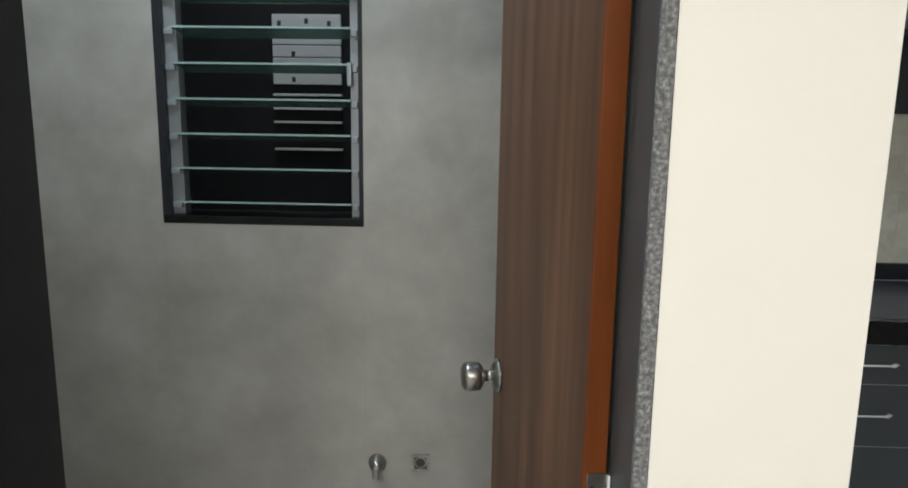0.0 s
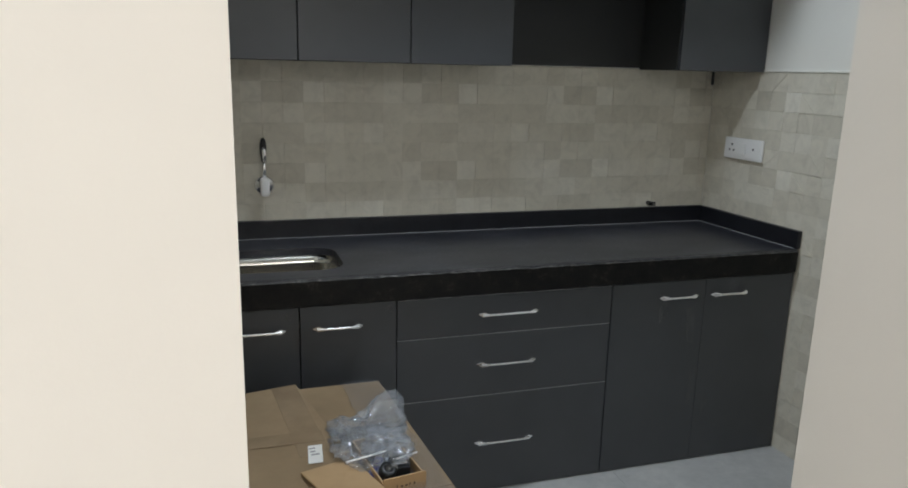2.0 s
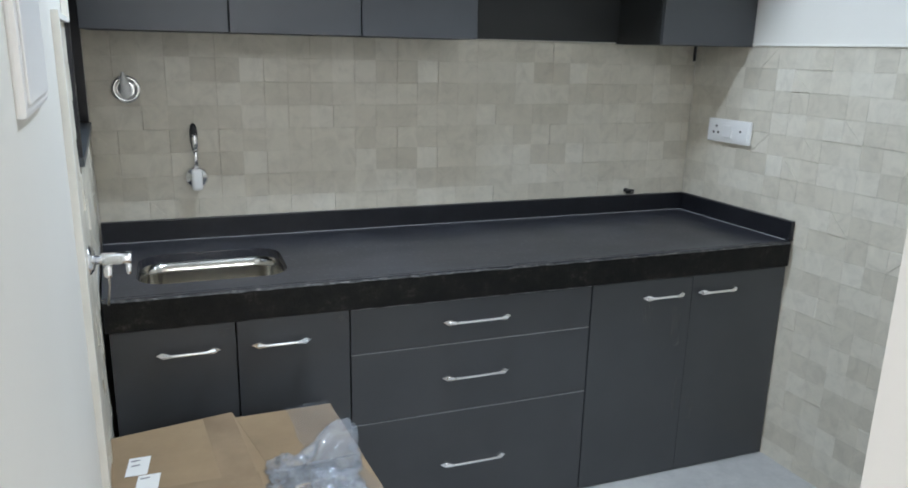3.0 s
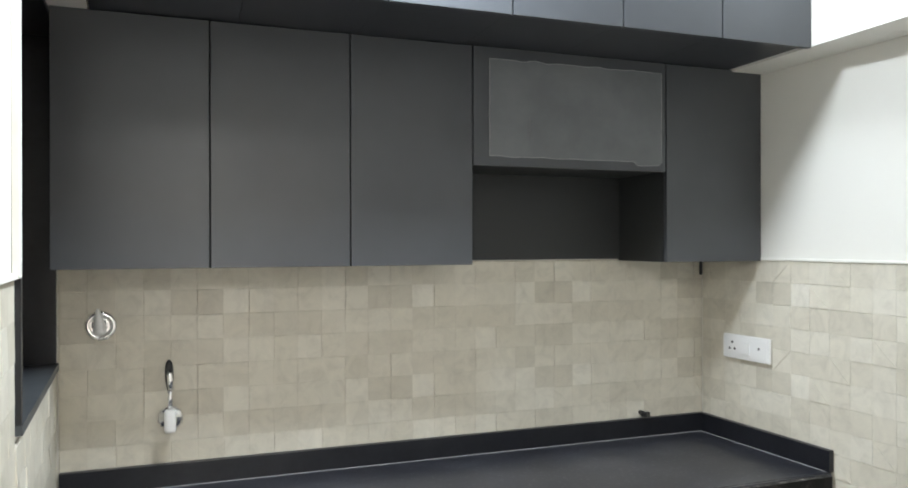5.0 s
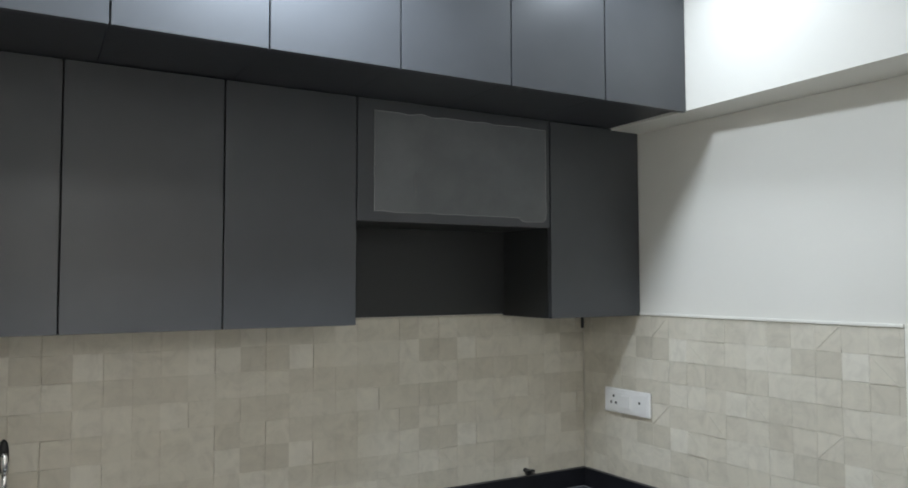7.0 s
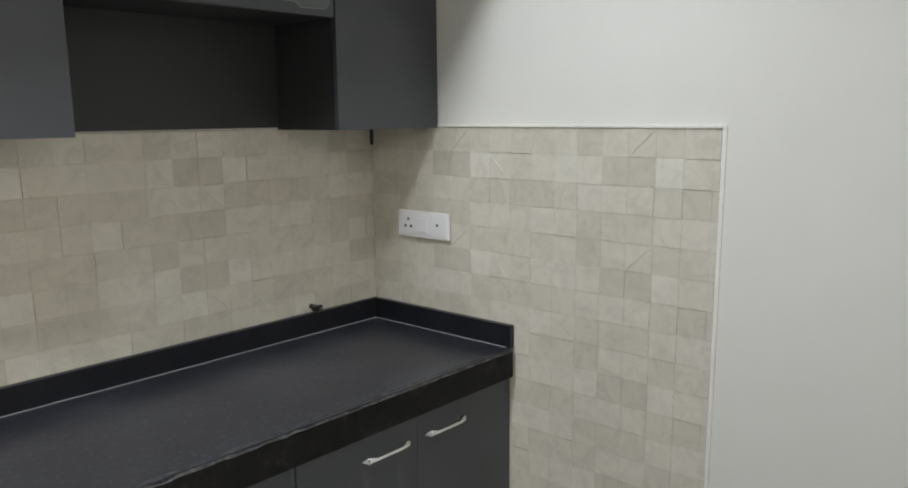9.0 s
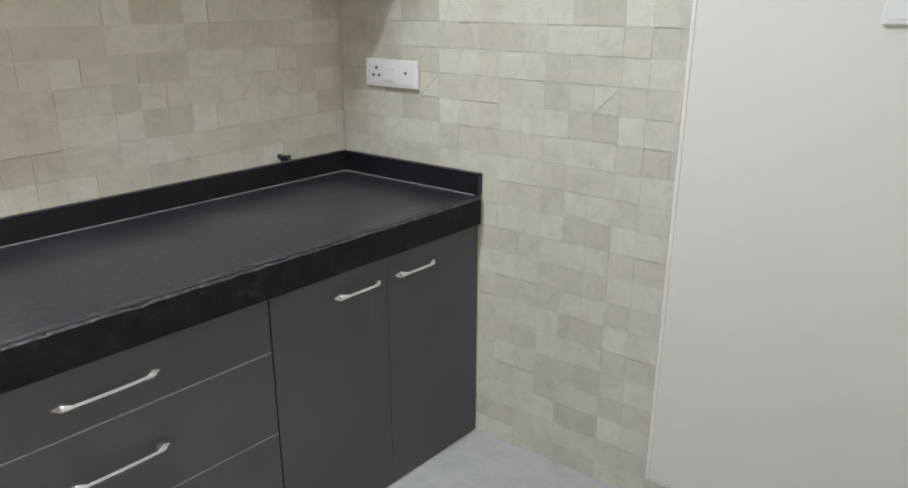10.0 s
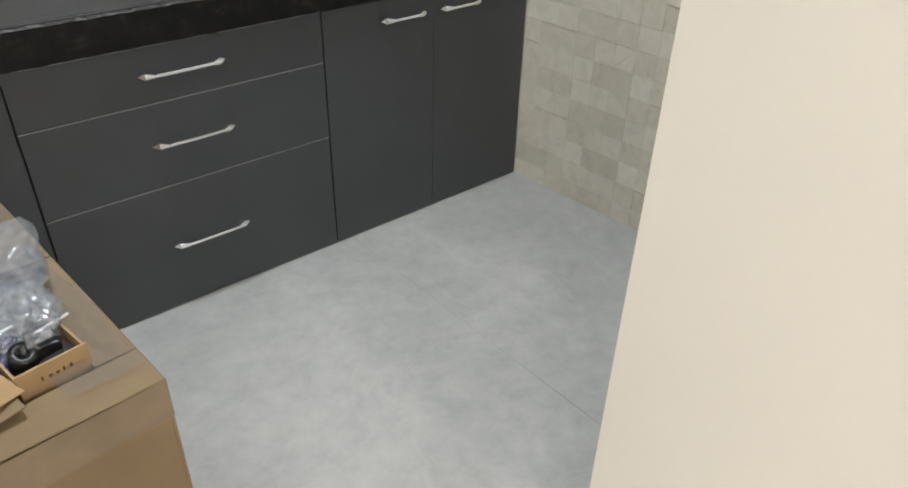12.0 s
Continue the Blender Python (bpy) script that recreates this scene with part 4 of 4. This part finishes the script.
# ---- bathroom door, window and outlets ----
door = thing("door_1", "brown veneer door standing open, with teak edge", "door", (-2.386, -2.236, 0), 9.6)
door["kind"] = "structure"
LEN = 0.62
part("leaf", block(0.0, 0.028, 0.006, LEN, 0.012, 2.095, 0.001), veneer, door)
part("lipping", block(-0.0005, 0.0285, -0.004, 0.006, 0.012, 2.095, 0.0008), teak, door, "orange-brown teak edge")
knob = part("door_handle", lathe(bmesh.new(), [(0.0, 0), (0.034, 0), (0.034, 0.004), (0.028, 0.008), (0.026, 0.012), (0.012, 0.014), (0.011, 0.030), (0.02, 0.034), (0.027, 0.038), (0.0295, 0.046), (0.0295, 0.064), (0.027, 0.071), (0.018, 0.0755), (0.0, 0.076)], Matrix.Translation((0, LEN - 0.055, 1.02)) @ Matrix.Rotation(radians(-90), 4, "Y"), 28), steel, door, "satin steel door knob", smooth=True)
for hz in (0.28, 1.0, 1.85):
    hg = part("hinge", block(0.004, 0.027, -0.006, -0.0038, hz, hz + 0.105, 0.0006), steel, door, "steel butt hinge")
    part("knuckle", tube(bmesh.new(), [(0.032, -0.008, hz), (0.032, -0.008, hz + 0.105)], 0.005, 10), chrome, hg)
    bm = bmesh.new()
    for sx, sz in ((0.010, 0.02), (0.021, 0.05), (0.010, 0.085)):
        lathe(bm, [(0.0, 0), (0.004, 0), (0.0035, 0.0012), (0, 0.0012)], Matrix.Translation((sx, -0.0062, hz + sz)) @ Matrix.Rotation(radians(90), 4, "X"), 10)
    part("screws", bm, slot_mat, hg)

bwin = thing("window_2", "louvred bathroom window with glass blades and black granite lining", "window")
bwin["kind"] = "structure"
G = 0.022
part("window_sill", block(BX0, BX1, -1.106, -0.985, BZ0, BZ0 + 0.022, 0.003), granite_edge, bwin, "black granite sill")
part("lining", block(BX0, BX0 + G, -1.104, -0.985, BZ0 + 0.022, BZ1), granite, bwin)
part("lining", block(BX1 - 0.012, BX1, -1.104, -0.985, BZ0 + 0.022, BZ1), granite, bwin)
part("lining", block(BX0 + G, BX1 - 0.012, -1.104, -0.985, BZ1 - G, BZ1), granite, bwin)
for a, b in ((BX0 + G, BX0 + G + 0.034), (BX1 - 0.036, BX1 - 0.012)):
    fr = part("window_frame", block(a, b, -1.085, -1.045, BZ0 + 0.022, BZ1 - G, 0.002), aluminium, bwin, "grey aluminium louvre channel")
    for k in range(8):
        z = BZ0 + 0.052 + 0.0928 * k
        part("clip", block(a + 0.004, b - 0.004, -1.098, -1.03, z - 0.010, z + 0.006, 0.002), aluminium, fr)
for k in range(8):
    z = BZ0 + 0.052 + 0.0928 * k
    bl = part("louvre_blade", block(BX0 + G + 0.03, BX1 - 0.032, -0.052, 0.052, -0.0025, 0.0025), glass_green, bwin, "greenish glass louvre blade")
    part("edge", block(BX0 + G + 0.03, BX1 - 0.032, -0.0535, -0.052, -0.0025, 0.0025), ground_edge, bl, "pale ground glass edge")
    bl.matrix_basis = pose(0, -1.063, z, -10)
part("lever", block(BX1 - 0.04, BX1 - 0.028, -1.115, -1.085, 1.60, 1.66, 0.002), aluminium, bwin)
grille = thing("vent_panel", "white slotted panel on the shaft wall outside", "vent", (-3.31, 0.245, 1.632))
for z0, z1 in ((0.0, 0.051), (0.055, 0.115), (0.119, 0.168), (0.172, 0.3)):
    part("panel", block(-0.152, 0.152, -0.02, 0.0, z0, z1, 0.003), white_plastic, grille)
for k in range(5):
    part("slat", block(-0.152, 0.152, -0.03, 0.0, -0.05 - 0.06 * k, -0.04 - 0.06 * k, 0.002), white_plastic, grille)
for x, z in ((-0.12, 0.26), (0.0, 0.27), (0.1, 0.26), (-0.06, 0.13), (-0.06, 0.02)):
    part("hole", block(x - 0.008, x + 0.008, -0.0215, -0.0195, z - 0.01, z + 0.012), slot_mat, grille)

cap = thing("pipe_outlet", "steel capped water outlet on the bathroom wall", "pipe", (-2.812, -1.104, 0.527))
part("cap", lathe(bmesh.new(), [(0.0, 0), (0.026, 0), (0.026, 0.006), (0.02, 0.014), (0.018, 0.03), (0.01, 0.036), (0.0, 0.037)], Matrix.Rotation(radians(90), 4, "X")), steel, cap, smooth=True)
part("lug", block(-0.01, 0.01, -0.045, -0.02, -0.036, 0.002, 0.005), steel, cap)
outlet = thing("square_outlet", "square chrome drain outlet on the bathroom wall", "outlet", (-2.686, -1.104, 0.53))
ob_ = bmesh.new()
for x0, x1, z0, z1 in ((-0.026, 0.026, 0.018, 0.026), (-0.026, 0.026, -0.026, -0.018), (-0.026, -0.018, -0.018, 0.018), (0.018, 0.026, -0.018, 0.018)):
    box(ob_, x0, x1, -0.006, 0.0, z0, z1)
part("frame", ob_, steel, outlet)
part("pipe", lathe(bmesh.new(), [(0.018, 0.0), (0.018, 0.004), (0.014, 0.004), (0.013, 0.0)], Matrix.Rotation(radians(90), 4, "X")), steel, outlet)
part("hole", block(-0.018, 0.018, -0.001, 0.0, -0.018, 0.018), slot_mat, outlet)

# ---- ceiling lights: fixtures out of view, added at the lamps ----
for nm, at_, size_, watts_, col_ in LAMPS:
    if nm == "shaft_fill":
        continue
    cl_ = thing("ceiling_light", "assumed round white ceiling light, out of view", "lamp", (at_[0], at_[1], 0), group="ceiling lights")
    part("rim", lathe(bmesh.new(), [(size_ / 2 + 0.01, at_[2] + 0.012), (size_ / 2 + 0.02, at_[2] + 0.012), (size_ / 2 + 0.02, TOP), (size_ / 2 + 0.01, TOP)], Matrix(), 28), white_plastic, cl_)
    part("diffuser", lathe(bmesh.new(), [(0.0, at_[2] + 0.016), (size_ / 2 + 0.01, at_[2] + 0.016), (size_ / 2 + 0.01, at_[2] + 0.02), (0, at_[2] + 0.02)], Matrix(), 28), lamp_glow, cl_)

# ---- pieces: floor tiles, bathroom tiles, wall tiles ----
FW, FL = 1.2, 1.6
ft = mesh_of("floor_tile", block(0.0004, FW - 0.0004, 0.0004, FL - 0.0004, -0.004, 0.0, 0.0004), floor_tile_mat)
for i in range(-5, 2):
    for j in range(-5, 1):
        x0, y0 = -0.72 + i * FW, -0.52 + j * FL
        ob = new("floor_tile", ft)
        ob.parent = floor_ob
        ob.location = (x0, y0, 0)
for x0, x1 in ((-4.1, -3.405), (-3.405, -2.846), (-2.846, -2.343)):
    for z0, z1 in ((0.0, 0.62), (0.62, 1.222), (1.222, 1.83), (1.83, 2.44)):
        if x0 == -3.405 and z0 > 1.2:
            continue
        part("bath_tile", block(x0 + 0.0001, x1 - 0.0001, -1.104, -1.1002, z0 + 0.0001, z1 - 0.0001), bath_tile_mat, wall_bath)

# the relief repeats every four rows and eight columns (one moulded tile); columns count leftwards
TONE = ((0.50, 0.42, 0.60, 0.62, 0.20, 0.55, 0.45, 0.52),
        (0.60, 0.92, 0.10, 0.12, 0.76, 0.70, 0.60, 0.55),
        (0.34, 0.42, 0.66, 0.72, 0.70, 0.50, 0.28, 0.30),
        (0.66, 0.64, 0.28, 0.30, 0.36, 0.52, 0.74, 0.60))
# how far each square's lower edge stands out
PROUD = ((0.8, 0.2, 0.8, 0.1, 0.6, 0.3, 0.1, 0.8),
         (0.8, 0.1, 0.8, 0.6, 0.9, 0.1, 0.6, 0.7),
         (0.2, 0.9, 0.5, 0.6, 0.1, 0.6, 0.8, 0.4),
         (0.1, 0.8, 0.9, 0.9, 0.1, 0.9, 0.9, 0.2))
# slanting steps: corner that stands out of the other half
STEP = {(0, 2): "top_left", (1, 0): "bottom_left", (2, 2): "top_right", (2, 0): "top_right", (3, 5): "bottom_left", (0, 7): "bottom_left"}


def relief_tile(j, c):
    """One square of the relief wall: x, y in its plane, z out of it, with softly sloping edges."""
    out, lean = max(0.0020, 0.0013 + 0.0030 * PROUD[j][c]), 0.0009 * math.sin(5.3 * j + 2.9 * c)
    back = 0.0010 if PROUD[(j + 3) % 4][c] > 0.35 else 0.0016
    side, up = 0.0024, TILE - 0.0042
    xy = [(side, 0.0012), (TILE - side, 0.0012), (TILE - side, up), (side, up)]
    hs = [out - lean, out + lean, 0.0021 + lean, 0.0021 - lean]
    bm = bmesh.new()
    full = ((0, 0), (TILE, 0), (TILE, TILE), (0, TILE))
    low = [bm.verts.new((x, y, -0.001)) for x, y in full]
    rim = [bm.verts.new((x, y, z)) for (x, y), z in zip(full, (out - 0.0006, out - 0.0006, back, back))]
    top = [bm.verts.new((x, y, z)) for (x, y), z in zip(xy, hs)]
    step = STEP.get((j, c))
    if step:
        k = ("bottom_left", "bottom_right", "top_right", "top_left").index(step)
        rise = 0.0022 if (j, c) in ((0, 2), (1, 0), (2, 2)) else 0.0013
        a, b, d = (k + 3) % 4, (k + 1) % 4, (k + 2) % 4
        a_up, b_up = (bm.verts.new((*xy[i], hs[i] + rise)) for i in (a, b))
        top[k].co.z += rise
        bm.faces.new((a_up, top[k], b_up))
        bm.faces.new((top[b], top[d], top[a]))
        bm.faces.new((a_up, b_up, top[b], top[a]))
        bm.faces.new((top[a], top[k], a_up))
        bm.faces.new((top[k], top[b], b_up))
    else:
        bm.faces.new(top)
    for i in range(4):
        n = (i + 1) % 4
        bm.faces.new((rim[i], rim[n], top[n], top[i]))
        bm.faces.new((low[i], low[n], rim[n], rim[i]))
    return mesh_of("wall_tile", bm, wall_tile_mat)


RELIEF = {(j, c): relief_tile(j, c) for j in range(4) for c in range(8)}
rnd = random.Random(7)


def tile_wall(parent, m, u0, u1, v0, v1, start, skip=None):
    """Squares from u0 to u1 along and v0 to v1 up; start: a joint where the pattern begins; m: the wall's pose."""
    for c in range(math.floor((start - u1) / TILE), math.ceil((start - u0) / TILE)):
        for j in range(math.ceil((v1 - v0) / TILE)):
            a, e = max(u0, start - (c + 1) * TILE), min(u1, start - c * TILE)
            b, t = max(v0, v1 - (j + 1) * TILE), v1 - j * TILE
            if e - a < 0.006 or t - b < 0.006 or (skip and skip((a + e) / 2, (b + t) / 2)):
                continue
            ob = new("wall_tile", RELIEF[j % 4, c % 8])
            ob.parent = parent
            ob.matrix_basis = m @ pose(a, b, 0) @ Matrix.Diagonal(((e - a) / TILE, (t - b) / TILE, 1, 1))
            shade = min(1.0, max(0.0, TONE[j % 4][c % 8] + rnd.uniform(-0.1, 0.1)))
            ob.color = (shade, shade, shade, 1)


BACK = Matrix(((1, 0, 0, 0), (0, 0, -1, 0.006), (0, 1, 0, 0), (0, 0, 0, 1)))
tile_wall(wall_back, BACK, left_x(0), 0.0045, 0.905, TILE_TOP, -0.423)
tile_wall(wall_right, Matrix.Translation((0.006, 0, 0)) @ RIGHT, 0.0, -TE, 0.0, TILE_TOP, 1.206, skip=lambda u, v: u < 0.57 and v < 0.88)
tile_wall(wall_left, on_left(0, 0, -0.006), TEL / abs(LEFT_DIR.y), -0.001, 0.0, TILE_TOP, -0.03, skip=lambda u, v: (-WY1 < -u < -WY0 and v > WZ0) or (u > -0.55 and v < 0.88))
